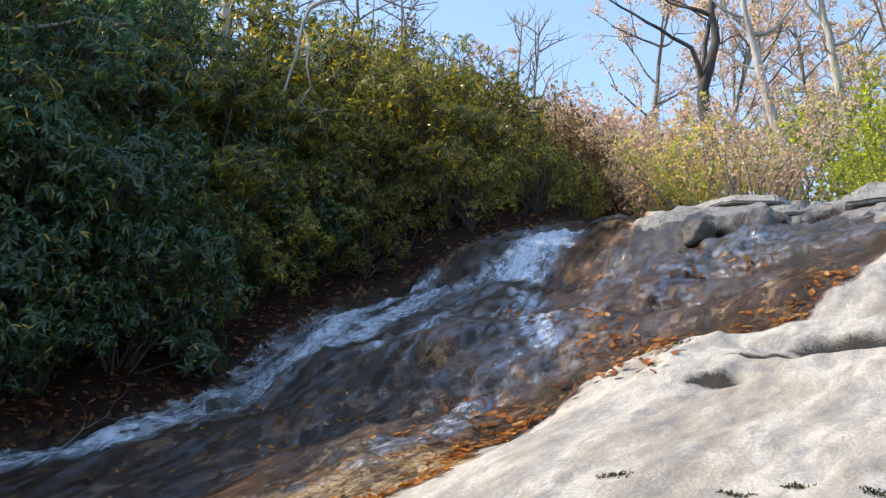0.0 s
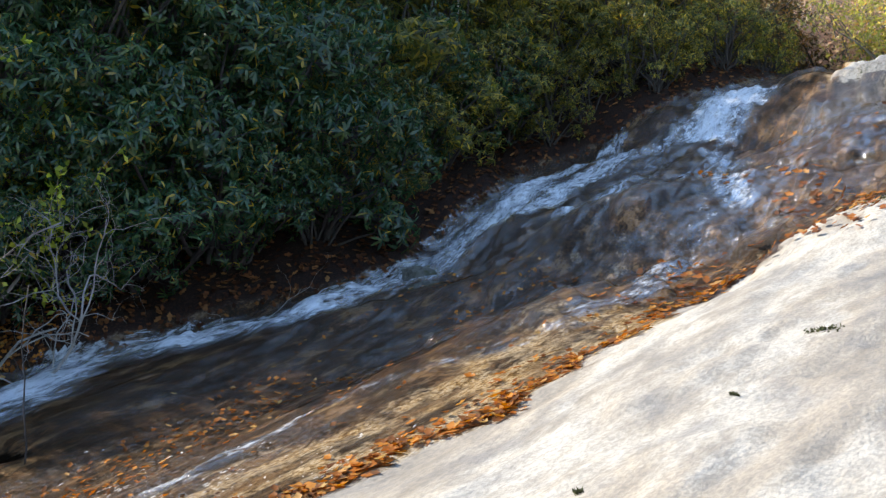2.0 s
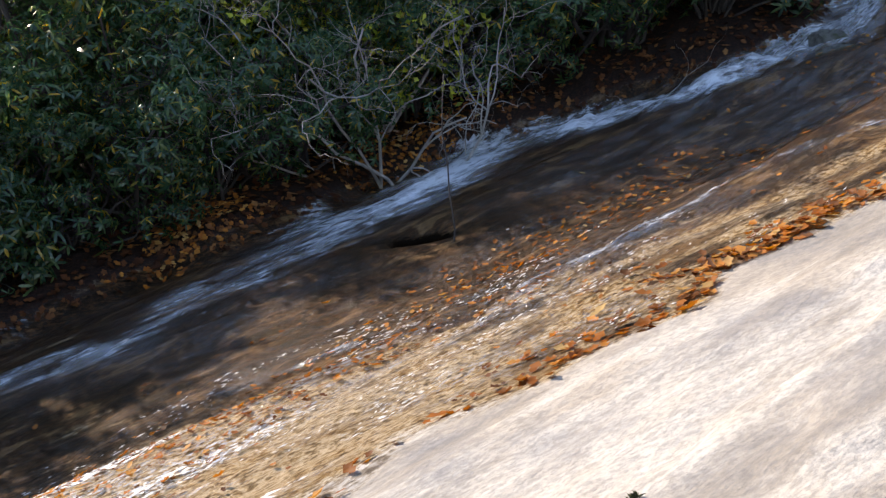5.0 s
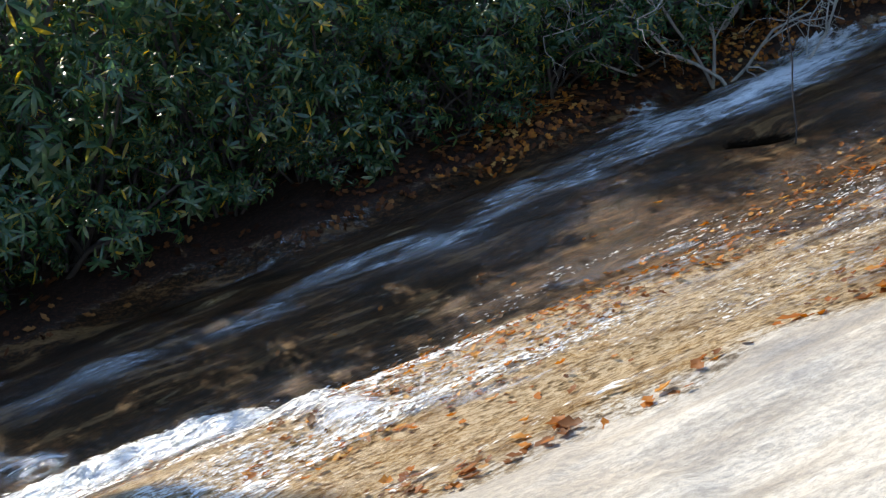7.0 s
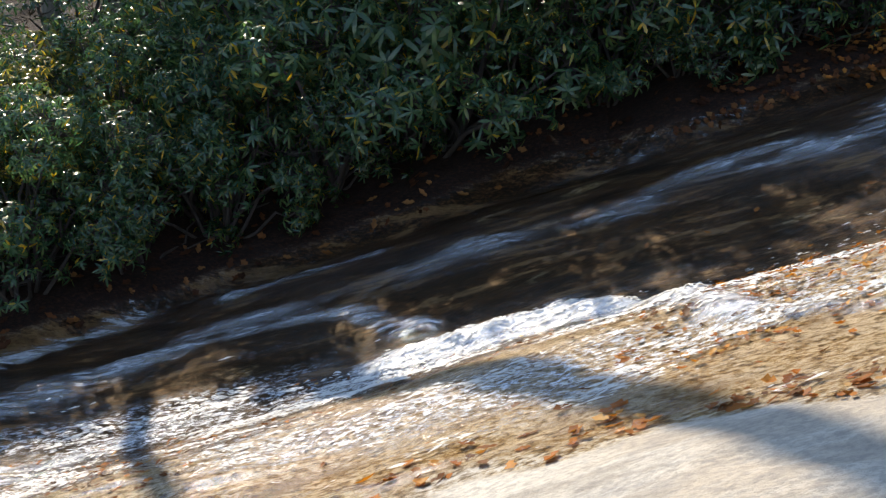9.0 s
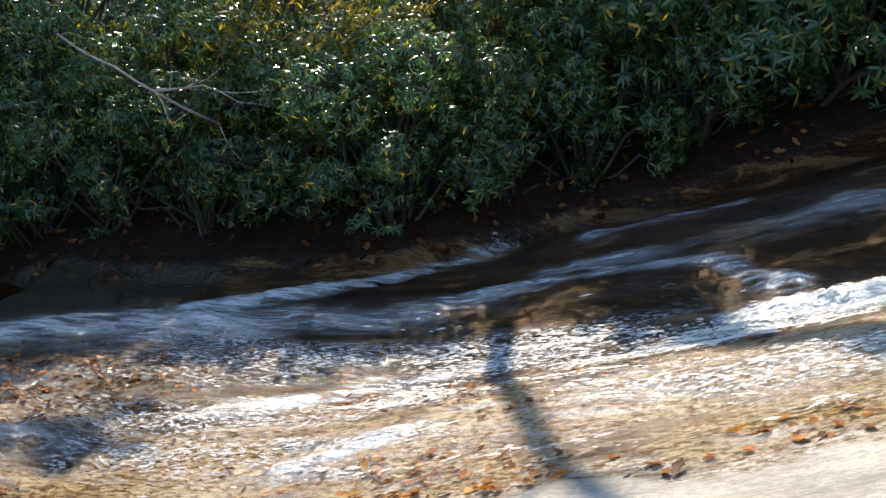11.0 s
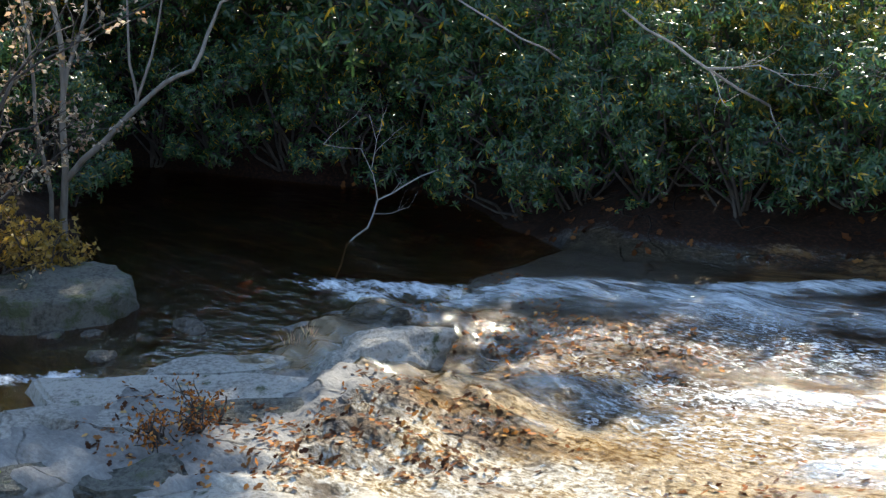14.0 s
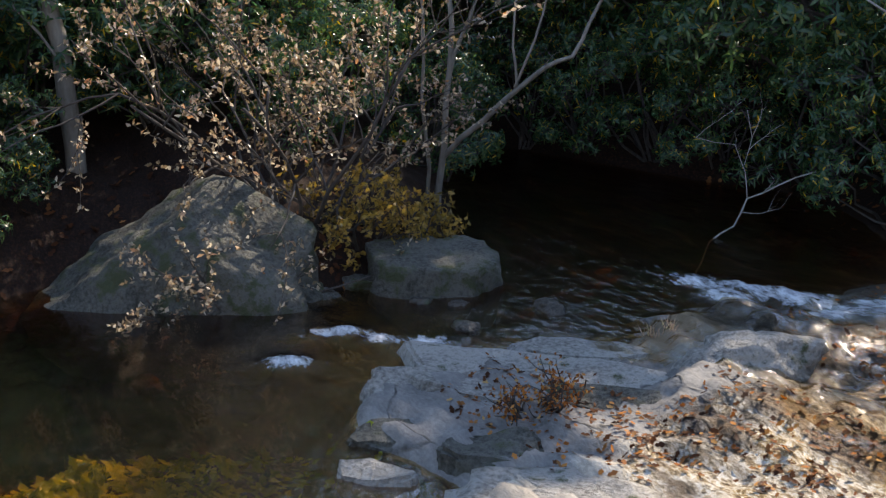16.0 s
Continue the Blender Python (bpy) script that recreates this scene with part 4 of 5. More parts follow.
def leafy_meshes(seed, height, radius, stems, tips, leaf, long, bark=BARK_GREY, low=0.25, per=3):
    """Stems and loose foliage of a thin-leaved shrub."""
    rng = random.Random(seed)
    wood, green = Bag(), Bag()
    for k in range(stems):
        a = 2.4 * k + rng.uniform(-0.5, 0.5)
        lean = rng.uniform(0.15, 0.9)
        d = Vector((math.cos(a) * lean, math.sin(a) * lean, 1))
        reach = height * rng.uniform(0.6, 1.0) * math.hypot(1, lean * 0.6)
        pts = crooked(rng, Vector((rng.uniform(-0.1, 0.1), rng.uniform(-0.1, 0.1), -0.1)), d, reach, 7, 0.22)
        wood.tube(pts, 0.022, 0.006, 5)
        for _ in range(tips):
            p = pts[rng.randint(2, 7)]
            if p.z < height * low:
                continue
            twig = crooked(rng, p, any_way(rng) + Vector((0, 0, 0.5)), radius * rng.uniform(0.25, 0.6), 4, 0.35)
            wood.tube(twig, 0.005, 0.002, 3)
            for q in twig[1:]:
                for _ in range(per):
                    green.leaf(q + any_way(rng) * 0.05, any_way(rng), any_way(rng), long * rng.uniform(0.6, 1.2), long * rng.uniform(0.4, 0.6), 0.15)
    return wood.mesh("branchwork", bark), green.mesh("foliage", leaf)


def spray_meshes(seed, height, stems, leaf, long, bark, spread=0.8, per=4, fork=4):
    """A shrub of fine forking branches with leaves set along its twigs."""
    rng = random.Random(seed)
    wood, green = Bag(), Bag()
    for k in range(stems):
        a = 2.4 * k + rng.uniform(-0.5, 0.5)
        way = Vector((math.cos(a) * spread * rng.uniform(0.3, 1.0), math.sin(a) * spread * rng.uniform(0.3, 1.0), 1))
        tips = []
        bare_wood(rng, wood, Vector((rng.uniform(-0.08, 0.08), rng.uniform(-0.08, 0.08), -0.1)), way, height * rng.uniform(0.6, 0.95), 0.016, 2, tips, 0.2, fork, 0.0, 6)
        for q in tips:
            for _ in range(per):
                green.leaf(q + any_way(rng) * 0.02, any_way(rng), any_way(rng), long * rng.uniform(0.6, 1.2), long * rng.uniform(0.4, 0.6), 0.15)
    return wood.mesh("branchwork", bark), green.mesh("foliage", leaf)


def bare_wood(rng, wood, p, d, length, radius, depth, tips, bend=0.16, fork=3, lift=0.05, sides=6):
    pts = crooked(rng, p, d, length, 6, bend, lift)
    wood.tube(pts, radius, radius * (0.5 if depth else 0.3), max(3, sides))
    if depth == 0:
        tips.extend(pts[2:])
        return
    for k in range(fork):
        q = pts[rng.randint(2, 6)]
        way = (pts[-1] - pts[-2]).normalized() + any_way(rng) * 0.95 + Vector((0, 0, 0.2))
        bare_wood(rng, wood, q, way, length * rng.uniform(0.45, 0.7), radius * 0.48, depth - 1, tips, bend * 1.15, fork, lift, sides - 1)


def tree_meshes(seed, height, radius, lean, bark, crown=None, depth=3, leaves=0, long=0.09, fork=3, first=0.35):
    """Trunk with limbs and twigs; a thin crown of last leaves where there is one."""
    rng = random.Random(seed)
    wood, green, tips = Bag(), Bag(), []
    pts = crooked(rng, Vector((0, 0, -0.3)), Vector((lean[0], lean[1], 1)), height, 12, 0.07, 0.03)
    wood.tube(pts, radius, radius * 0.25, 9)
    for k in range(10):
        q = pts[min(11, int(12 * (first + (1 - first) * k / 10)) + 1)]
        a = 2.4 * k + rng.uniform(-0.6, 0.6)
        way = Vector((math.cos(a), math.sin(a), rng.uniform(0.4, 1.1)))
        bare_wood(rng, wood, q, way, height * rng.uniform(0.16, 0.3) * (1.15 - 0.06 * k), radius * 0.36, depth - 1, tips, 0.18, fork)
    out = [wood.mesh("trunk", bark)]
    if crown:
        for _ in range(leaves):
            q = rng.choice(tips) + any_way(rng) * rng.uniform(0.0, 0.25)
            green.leaf(q, any_way(rng), any_way(rng), long * rng.uniform(0.6, 1.3), long * rng.uniform(0.5, 0.8), 0.1)
        out.append(green.mesh("crown", crown))
    return out


def planted(name, meshes, m, label, category, group=""):
    ob = thing(name, m, label, category, group)
    for me in meshes:
        part(me.name.split(".")[0], me, ob)
    return ob


def stand(s, c, turn=0.0, size=1.0, sink=0.05, lean=(0, 0)):
    p = on_ground(s, c, sink)
    return Matrix.Translation(p) @ pose(0, 0, 0, lean[0], lean[1], turn) @ Matrix.Diagonal((size, size, size, 1))


def grow(name, kinds, spots, label, category, group, seed):
    """Plants of a few kinds set out over the spots (s, c, size); each kind is built once and then copied."""
    rng = random.Random(seed)
    first = {}
    for s, c, size in spots:
        k = rng.randrange(len(kinds))
        m = stand(s, c, rng.uniform(0, 360), 1.0, 0.05, (rng.uniform(-6, 6), rng.uniform(-6, 6)))
        if k not in first:
            first[k] = planted(name, kinds[k], m, label, category, group)
            ob = first[k]
        else:
            ob = copy_thing(first[k], m)
        ob.scale = (size, size, size * rng.uniform(0.92, 1.1))


# the thicket along the far bank, row behind row up the hill
RHODO = [rhododendron_meshes(100 + k, 2.3, 1.15, 30, 23, EVERGREEN, 0.12) for k in range(5)]
rng = random.Random(5)
spots, behind, sunlit = [], [], []
for row, (over, gap, low, high) in enumerate(((0.75, 0.9, 0.68, 0.95), (1.8, 1.1, 0.9, 1.15), (3.1, 1.4, 1.05, 1.3), (4.9, 1.8, 1.1, 1.4), (7.2, 2.3, 1.2, 1.5))):
    s = -10.5 if row else -7.2
    while s < (11.3, 12.2, 12.6, 12.8, 12.8)[row]:
        size = rng.uniform(low, high) * rng.choice((0.85, 1.0, 1.1))
        size *= (0.70, 0.68, 0.52, 0.5, 0.5)[row] + (0.30, 0.32, 0.48, 0.5, 0.5)[row] * float(smooth(-2.2, -0.8, s))
        if row == 1 and -1.2 < s < 4.5:
            size *= 1.05
        if -6.2 < s < -2.2:
            size *= (1.2 if s < -3.2 else 0.95, 0.66 if s < -3.4 else 0.85, 1.0, 1, 1)[row]
        if row > 1 and s >= -0.8:
            size *= 0.78 + 0.3 * float(smooth(1.0, 3.5, s)) + 0.3 * float(smooth(3.5, 6.0, s) * smooth(12.5, 10.0, s))
        if s > 10.8:
            size *= 0.62
        if not (row > 2 and s < -1.6):
            lit = row > 0 and s > 8.6 + 0.35 * row or row > 0 and s > 6.0 and rng.random() < 0.5
            (sunlit if lit else behind if row > 1 else spots).append((s, float(bank_line(s)) + over + rng.uniform(-0.2, 0.25) + 0.15 * float(smooth(3.5, 5.5, s)) * (row == 0), size))
        s += gap * rng.uniform(0.8, 1.2)
spots += [(-1.8, 8.4, 0.5), (-2.5, 8.3, 0.5), (-1.2, 8.6, 0.6)]
# the skirt that hangs to the water
s = -6.0
while s < 8.0:
    spots.append((s, float(bank_line(s)) + rng.uniform(0.30, 0.5) + 0.25 * float(smooth(-1.8, -0.5, s)) + 0.15 * float(smooth(3, 5, s)), rng.uniform(0.42, 0.58) + 0.14 * float(smooth(3, 5, s))))
    s += rng.uniform(0.5, 0.75)
for k in range(6):
    c = 4.2 + 0.2 * k if k < 2 else 5.75 + 0.3 * (k - 2)
    spots.append((-float(shore_line(c)) - rng.uniform(0.15, 0.35), c, rng.uniform(0.42, 0.55)))
grow("rhododendron_bush", RHODO, spots, "dense dark green rhododendron bush on the stream bank", "bush", "rhododendron thicket on the bank", 6)

FULL = [rhododendron_meshes(110 + k, 2.3, 1.15, 30, 20, EVERGREEN, 0.115) for k in range(3)]
grow("rhododendron_bush", FULL, behind, "dense dark green rhododendron bush higher on the bank", "bush", "rhododendron thicket on the bank", 16)

TALL = rhododendron_meshes(130, 4.3, 1.5, 60, 24, EVERGREEN, 0.115)
grow("tall_rhododendron", [TALL], [(-6.6, 8.5, 0.8), (-7.7, 7.9, 1.0), (-8.8, 8.2, 1.1), (-10.4, 7.2, 0.8), (-11.2, 6.0, 0.8), (-11.6, 5.0, 0.8), (-11.2, 4.0, 0.8)], "tall dark green rhododendron over the pool's inlet", "bush", "tall rhododendrons at the inlet", 14)
# those at s -2.6 to 7.1 are added out of view to shade the slide
grow("tall_rhododendron", [TALL], [(-2.6, 10.6, 0.7), (4.0, 10.0, 0.95), (5.0, 9.7, 1.0), (6.1, 9.5, 1.05), (7.1, 9.3, 1.0), (6.4, 10.8, 1.1), (8.3, 9.9, 1.0), (9.4, 10.0, 0.95), (7.6, 11.4, 1.25), (9.0, 11.8, 1.2), (10.6, 10.6, 0.85)], "tall dark green rhododendron high on the bank, added for shade", "bush", "tall rhododendrons on the bank", 15)
grow("tall_rhododendron", [TALL], [(-13.4, -5.0, 1.7), (-13.8, -2.8, 1.8), (-13.5, -0.6, 1.7), (-14.0, 1.7, 1.8), (-13.6, 3.9, 1.7), (-15.8, -3.8, 2.0), (-15.8, 0.4, 2.0), (-15.6, 3.2, 2.0)], "tall dark evergreen standing in the wood behind the pool", "bush", "tall evergreens behind the pool", 19)
SUNLIT = [rhododendron_meshes(120 + k, 2.2, 1.15, 28, 17, SUNLIT_OLIVE, 0.12) for k in range(2)]
grow("olive_bush", SUNLIT, sunlit, "evergreen bush with yellow leaves, sunlight painted in as olive, above the falls", "bush", "sunlit bushes above the falls", 7)

# evergreen bushes behind the pool
spots = []
for past, gap, low, high in ((0.9, 0.8, 0.34, 0.46), (1.8, 1.0, 0.6, 0.85), (2.9, 1.2, 0.9, 1.1), (4.6, 1.6, 1.1, 1.4)):
    c = -7.0
    while c < 8.5:
        if not (past < 2 and 4.6 < c < 5.6) and not (past < 1 and c > 0.6) and not (past < 2.5 and 1.6 < c < 4.4):
            spots.append((-float(shore_line(c)) - past + rng.uniform(-0.3, 0.3), c, rng.uniform(low, high)))
        c += gap * rng.uniform(0.8, 1.2)
spots += [(-8.9, 1.9, 0.5), (-9.0, 2.7, 0.55), (-8.3, 0.6, 0.4), (-8.8, 0.0, 0.5), (-8.7, 3.3, 0.5), (-8.3, 2.8, 0.36), (-9.4, 1.0, 0.6)]
grow("evergreen_bush", FULL, [p for p in spots if p[2] > 0.85], "tall dark evergreen bush behind the pool", "bush", "evergreen bushes behind the pool", 18)
grow("evergreen_bush", RHODO, [p for p in spots if p[2] <= 0.85], "tall dark evergreen bush behind the pool", "bush", "evergreen bushes behind the pool", 8)

# olive bushes that hang over the head of the falls
spots = [(8.6 + 0.55 * k, float(bank_line(8.6 + 0.55 * k)) + 0.75 + 0.25 * (k % 2), 0.50 + 0.08 * (k % 3)) for k in range(8)]
spots += [(10.6 + 0.7 * k, float(bank_line(10.6 + 0.7 * k)) + 1.9 + 0.4 * (k % 2), 0.72 + 0.1 * (k % 3)) for k in range(6)]
spots += [(11.0 + 0.45 * k, float(bank_line(11.0 + 0.45 * k)) + 0.35 + 0.3 * (k % 2), 0.34 + 0.05 * (k % 3)) for k in range(7)]
# three in the thicket downstream, painted in the sunlit leaf colour
spots += [(-3.0, 7.8, 0.48), (-3.7, 8.0, 0.75), (-4.5, 7.9, 0.7)]
spots += [(12.6 + 1.1 * k, 7.2 + 1.3 * j, 0.78 + 0.1 * j) for k in range(2) for j in range(4)]
grow("olive_bush", SUNLIT, spots, "evergreen bush with yellow leaves, sunlight painted in as olive, on the bank", "bush", "sunlit bushes above the falls", 21)

# bronze bushes at the head of the falls, yellow-green ones past the slab
BRONZE = [leafy_meshes(200 + k, 2.2, 1.2, 14, 22, BROWN_BUSH, 0.085, BARK_DARK, 0.05) for k in range(2)]
spots = [(12.6 + 1.1 * k + rng.uniform(-0.3, 0.3), 6.75 - 0.05 * k + j * 1.25 + rng.uniform(-0.3, 0.3), rng.uniform(0.5, 0.8) + 0.10 * j) for k in range(1, 7) for j in range(4) if k > 1 or j == 0]
grow("bronze_shrub", BRONZE, spots, "bronze and brown autumn shrub at the head of the falls", "shrub", "autumn shrubs at the falls", 9)
YELLOW = [leafy_meshes(210 + k, 2.2 + 0.3 * k, 1.3 - 0.1 * k, 12, 18, (SUNNY, LIME_LEAF, TAN, SUNNY)[k], 0.095, BARK_GREY, 0.12 * k, 3 - k // 2) for k in range(4)]
spots = [(15.2 + 1.7 * k + rng.uniform(-0.4, 0.4), -7.5 + j * 1.35 + rng.uniform(-0.4, 0.4), rng.uniform(0.42, 0.85) + 0.17 * k) for k in range(4) for j in range(10)]
grow("yellow_green_shrub", YELLOW, spots, "sunlit yellow-green shrub beyond the slab", "shrub", "sunlit shrubs beyond the slab", 10)

# tan and pinkish brush on the hill above the falls
BRUSH = [leafy_meshes(220 + k, 2.6, 1.4, 13, 20, TAN, 0.11, BARK_GREY, 0.06, 3) for k in range(2)]
spots = [(17.5 + 1.9 * k + rng.uniform(-0.6, 0.6), 5.6 + j * 1.5 + 0.8 * k + rng.uniform(-0.5, 0.5), rng.uniform(0.6, 0.95) + 0.06 * k) for k in range(5) for j in range(6)]
grow("autumn_brush", BRUSH, spots, "tan and pinkish autumn brush on the hill above the falls", "shrub", "autumn brush on the hill", 20)

# trees beyond
def open_sky(s, c):
    """Whether a tree here would stand in the gap over the falls."""
    x, y = xy_of(s, c)
    return -10.5 < math.degrees(math.atan2(-x, y)) < 1.5


HAZE = [tree_meshes(300 + k, 9.0, 0.13, (0.05, 0.02), BARK_GREY, TAN, 3, 2600, 0.10) for k in range(3)]
spots = [(22 + 5 * k + rng.uniform(-2, 2), -16 + j * 3.6 + rng.uniform(-1.5, 1.5), rng.uniform(0.55, 0.85) + 0.05 * k) for k in range(5) for j in range(8)]
spots = [(s, c, 0.5 * size if open_sky(s, c) else size) for s, c, size in spots]
grow("autumn_tree", HAZE, spots, "thin grey tree with last tan and pinkish leaves", "tree", "autumn trees on the hill", 11)


# ---- single trees and dead wood, limb by limb: (x to the right, y away, z up) in metres ----
def along_path(path, rng, wobble=0.012):
    """The path with points put between, a little crooked."""
    pts = [Vector(p) for p in path]
    out = [pts[0]]
    for a, b in zip(pts, pts[1:]):
        out += [a.lerp(b, 0.5) + any_way(rng) * wobble * (b - a).length * 4, b]
    return out


def limbed(name, m, limbs, bark, label, category, seed, twigs=0, twig=0.5, thin=0.004, group=""):
    """A tree or dead branch with its own shape: each limb is (path, start radius, end radius); the first is the trunk."""
    rng = random.Random(seed)
    ob = thing(name, m, label, category, group)
    for k, (path, r0, r1) in enumerate(limbs):
        bag = Bag()
        pts = along_path(path, rng)
        bag.tube(pts, r0, r1, 9 if r0 > 0.05 else 6)
        for _ in range(twigs):
            q = rng.choice(pts[len(pts) // 3:])
            tips = []
            bare_wood(rng, bag, q, any_way(rng) + (pts[-1] - pts[0]).normalized() * 0.8, twig * rng.uniform(0.4, 1.0), max(thin, r1 * 0.5), 1, tips, 0.2, 3, 0.03, 4)
        part("trunk" if k == 0 else "limb", bag.mesh("trunk" if k == 0 else "limb", bark), ob)
    return ob


def facing(s, c, yaw, z=None, sink=0.0):
    x, y = xy_of(s, c)
    return pose(x, y, float(full_height(s, c)) - sink if z is None else z, 0, 0, yaw)


limbed("bare_tree", facing(19.2, 5.1, 0), [
    ([(0.02, 0, -0.2), (0.0, 0, 2.0), (-0.08, 0, 2.7), (-0.10, 0, 3.2), (0.04, 0, 3.62), (0.20, 0.05, 4.15), (0.12, 0, 4.7), (0.2, 0, 5.6), (0.05, 0, 6.8)], 0.15, 0.04),
    ([(-0.12, 0, 3.35), (-0.3, -0.1, 3.95), (-0.65, -0.1, 4.15), (-1.1, -0.1, 4.45), (-1.55, 0, 4.8), (-2.1, 0, 5.2)], 0.05, 0.012),
    ([(0.14, 0, 3.95), (-0.06, 0.1, 3.6), (0.0, 0.1, 4.1), (0.1, 0.1, 4.6)], 0.05, 0.04),
    ([(0.12, 0, 4.65), (-0.25, 0, 4.8), (-0.6, 0.2, 5.0), (-1.0, 0.2, 5.5)], 0.045, 0.012)],
    BARK_DARK, "dark twisted bare tree beyond the slab", "tree", 401, 2, 1.0, 0.006)
limbed("bare_tree", facing(18.1, 3.5, 0), [
    ([(0.15, 0, -0.2), (0.0, 0, 1.2), (-0.12, 0, 1.8), (-0.30, 0, 2.35), (-0.44, 0, 3.0), (-0.53, 0, 3.62), (-0.63, 0, 4.1), (-0.7, 0, 5.2), (-0.6, 0, 6.5)], 0.12, 0.03),
    ([(-0.52, 0, 3.7), (-0.3, 0, 3.72), (-0.1, 0, 3.85), (0.15, 0, 4.2), (0.5, 0, 4.8)], 0.045, 0.012),
    ([(-0.5, 0, 3.3), (-0.3, 0.1, 3.7), (-0.15, 0.1, 4.2), (-0.1, 0.1, 5.0)], 0.03, 0.01),
    ([(-0.6, 0, 4.0), (-1.0, 0, 4.15), (-1.4, 0.1, 4.6)], 0.03, 0.01)],
    BARK_PALE, "pale leaning bare tree beyond the slab", "tree", 402, 2, 0.9, 0.006)
limbed("bare_tree", facing(22.3, 3.2, 0), [
    ([(0.05, 0, -0.2), (0.02, 0, 2.4), (-0.06, 0, 3.2), (-0.17, 0, 4.2), (-0.3, 0, 5.1), (-0.4, 0, 6.4), (-0.3, 0, 8.0)], 0.13, 0.04),
    ([(-0.06, 0, 3.2), (-0.3, -0.1, 3.4), (-0.6, -0.1, 3.35), (-0.85, -0.1, 3.1)], 0.03, 0.012),
    ([(-0.25, 0, 4.9), (-0.6, 0, 5.3), (-0.9, 0, 6.0)], 0.05, 0.02),
    ([(-0.2, 0, 4.4), (0.3, 0, 4.6), (0.8, 0, 5.2)], 0.04, 0.012)],
    BARK_PALE, "pale straight bare tree beyond the slab", "tree", 403, 2, 0.9, 0.006)
limbed("bare_tree", facing(12.5, 10.8, 5), [
    ([(0, 0, -0.3), (0, 0, 1.2), (0.03, 0, 2.2), (0.08, 0, 3.4), (0.05, 0, 5.0), (0.15, 0, 7.0)], 0.13, 0.05),
    ([(0.03, 0, 2.8), (0.5, 0, 3.6), (0.8, 0, 4.6)], 0.04, 0.012), ([(0.05, 0, 3.4), (-0.5, 0, 4.2), (-0.7, 0, 5.2)], 0.04, 0.012)],
    BARK_PALE, "pale bare trunk rising behind the bushes", "tree", 404, 2, 0.9, 0.006)
limbed("fallen_branch", facing(10.6, 7.9, 3, 8.0), [
    ([(0.55, 0.3, 1.5), (0.35, 0.1, 1.05), (0.1, 0, 0.85), (-0.02, 0, 0.4), (-0.1, 0, 0.0), (-0.2, 0.1, -0.5), (-0.3, 0.4, -1.4)], 0.035, 0.012),
    ([(0.02, 0, 0.6), (0.12, -0.1, 0.3), (0.1, -0.1, 0.0), (0.16, -0.1, -0.25), (0.05, -0.15, -0.48), (0.18, -0.1, -0.6), (0.35, 0, -0.5)], 0.014, 0.006),
    ([(0.3, 0.1, 1.0), (0.8, 0.1, 1.15), (1.3, 0.2, 1.0), (1.7, 0.2, 1.1)], 0.02, 0.006),
    ([(0.02, 0, 0.62), (0.22, 0, 0.5), (0.28, 0, 0.2)], 0.012, 0.005)],
    DEAD_WOOD, "bleached dead branch hung in the bushes", "branch", 405, 2, 0.5)
limbed("dead_limb", facing(7.2, 8.75, 20, 7.2), [([(-1.2, 0.6, -0.9), (-0.4, 0, 0.0), (0.1, 0, 0.12), (0.55, 0.1, 0.35), (1.0, 0.3, 0.45)], 0.03, 0.008)], DEAD_WOOD, "pale dead limb across the bushes", "branch", 406, 2, 0.4)
for k, (s, c, high) in enumerate(((20.6, 9.7, 4.6), (16.4, 9.5, 3.8), (17.5, 10.6, 4.5), (19.0, 8.6, 4.2), (15.0, 9.8, 4.8), (14.0, 11.2, 5.5))):
    tall = tree_meshes(420 + k, high, 0.05, (0.02, 0), BARK_GREY, None, 2, 0, 0.1, 4, 0.3)
    planted("young_tree", tall, stand(s, c, 40 * k), "thin grey leafless young tree on the hill", "tree", "young trees on the hill")

# the trees on the far bank whose shade falls across the slide
limbed("bank_tree", facing(-3.05, 10.2, 61.1), [
    ([(-0.05, 0, -0.3), (0.02, 0, 2.0), (0.02, 0, 3.6), (0.0, 0, 4.1), (0.22, 0, 4.4), (0.32, 0, 4.8), (0.33, 0, 5.5), (0.22, 0, 6.4), (0.12, 0, 7.6), (0.1, 0, 9.0)], 0.16, 0.10),
    ([(0.12, 0, 7.5), (0.30, 0.2, 8.2), (0.45, 0.3, 9.0)], 0.045, 0.02)],
    BARK_GREY, "grey bare tree with a bent trunk behind the rhododendrons", "tree", 440, 1, 0.8)
limbed("bank_tree", facing(-3.75, 9.6, 61.1), [
    ([(0.3, 0, -0.3), (0.22, 0, 2.3), (-0.02, 0, 3.6), (-0.06, 0, 4.6), (0.0, 0, 5.6), (0.06, 0, 7.0), (0.05, 0, 8.2)], 0.075, 0.035),
    ([(0.0, 0, 5.2), (0.35, 0.1, 6.0), (0.5, 0.2, 7.0)], 0.03, 0.01),
    ([(0.0, 0, 4.6), (-0.4, 0.1, 5.2), (-0.6, 0.2, 6.2)], 0.03, 0.01)],
    BARK_GREY, "slim grey bare tree behind the rhododendrons", "tree", 441, 1, 0.6)

# unseen evergreens, added so that their high crowns shade the inlet
CROWNED = tree_meshes(445, 9.5, 0.16, (0.02, 0.0), BARK_GREY, EVERGREEN, 3, 5200, 0.17, 3, 0.58)
grow("evergreen_tree", [CROWNED], [(-8.5, 9.9, 0.62), (-9.5, 9.6, 0.6)], "tall unseen evergreen tree added above the inlet for shade", "tree", "evergreen trees above the inlet", 17)

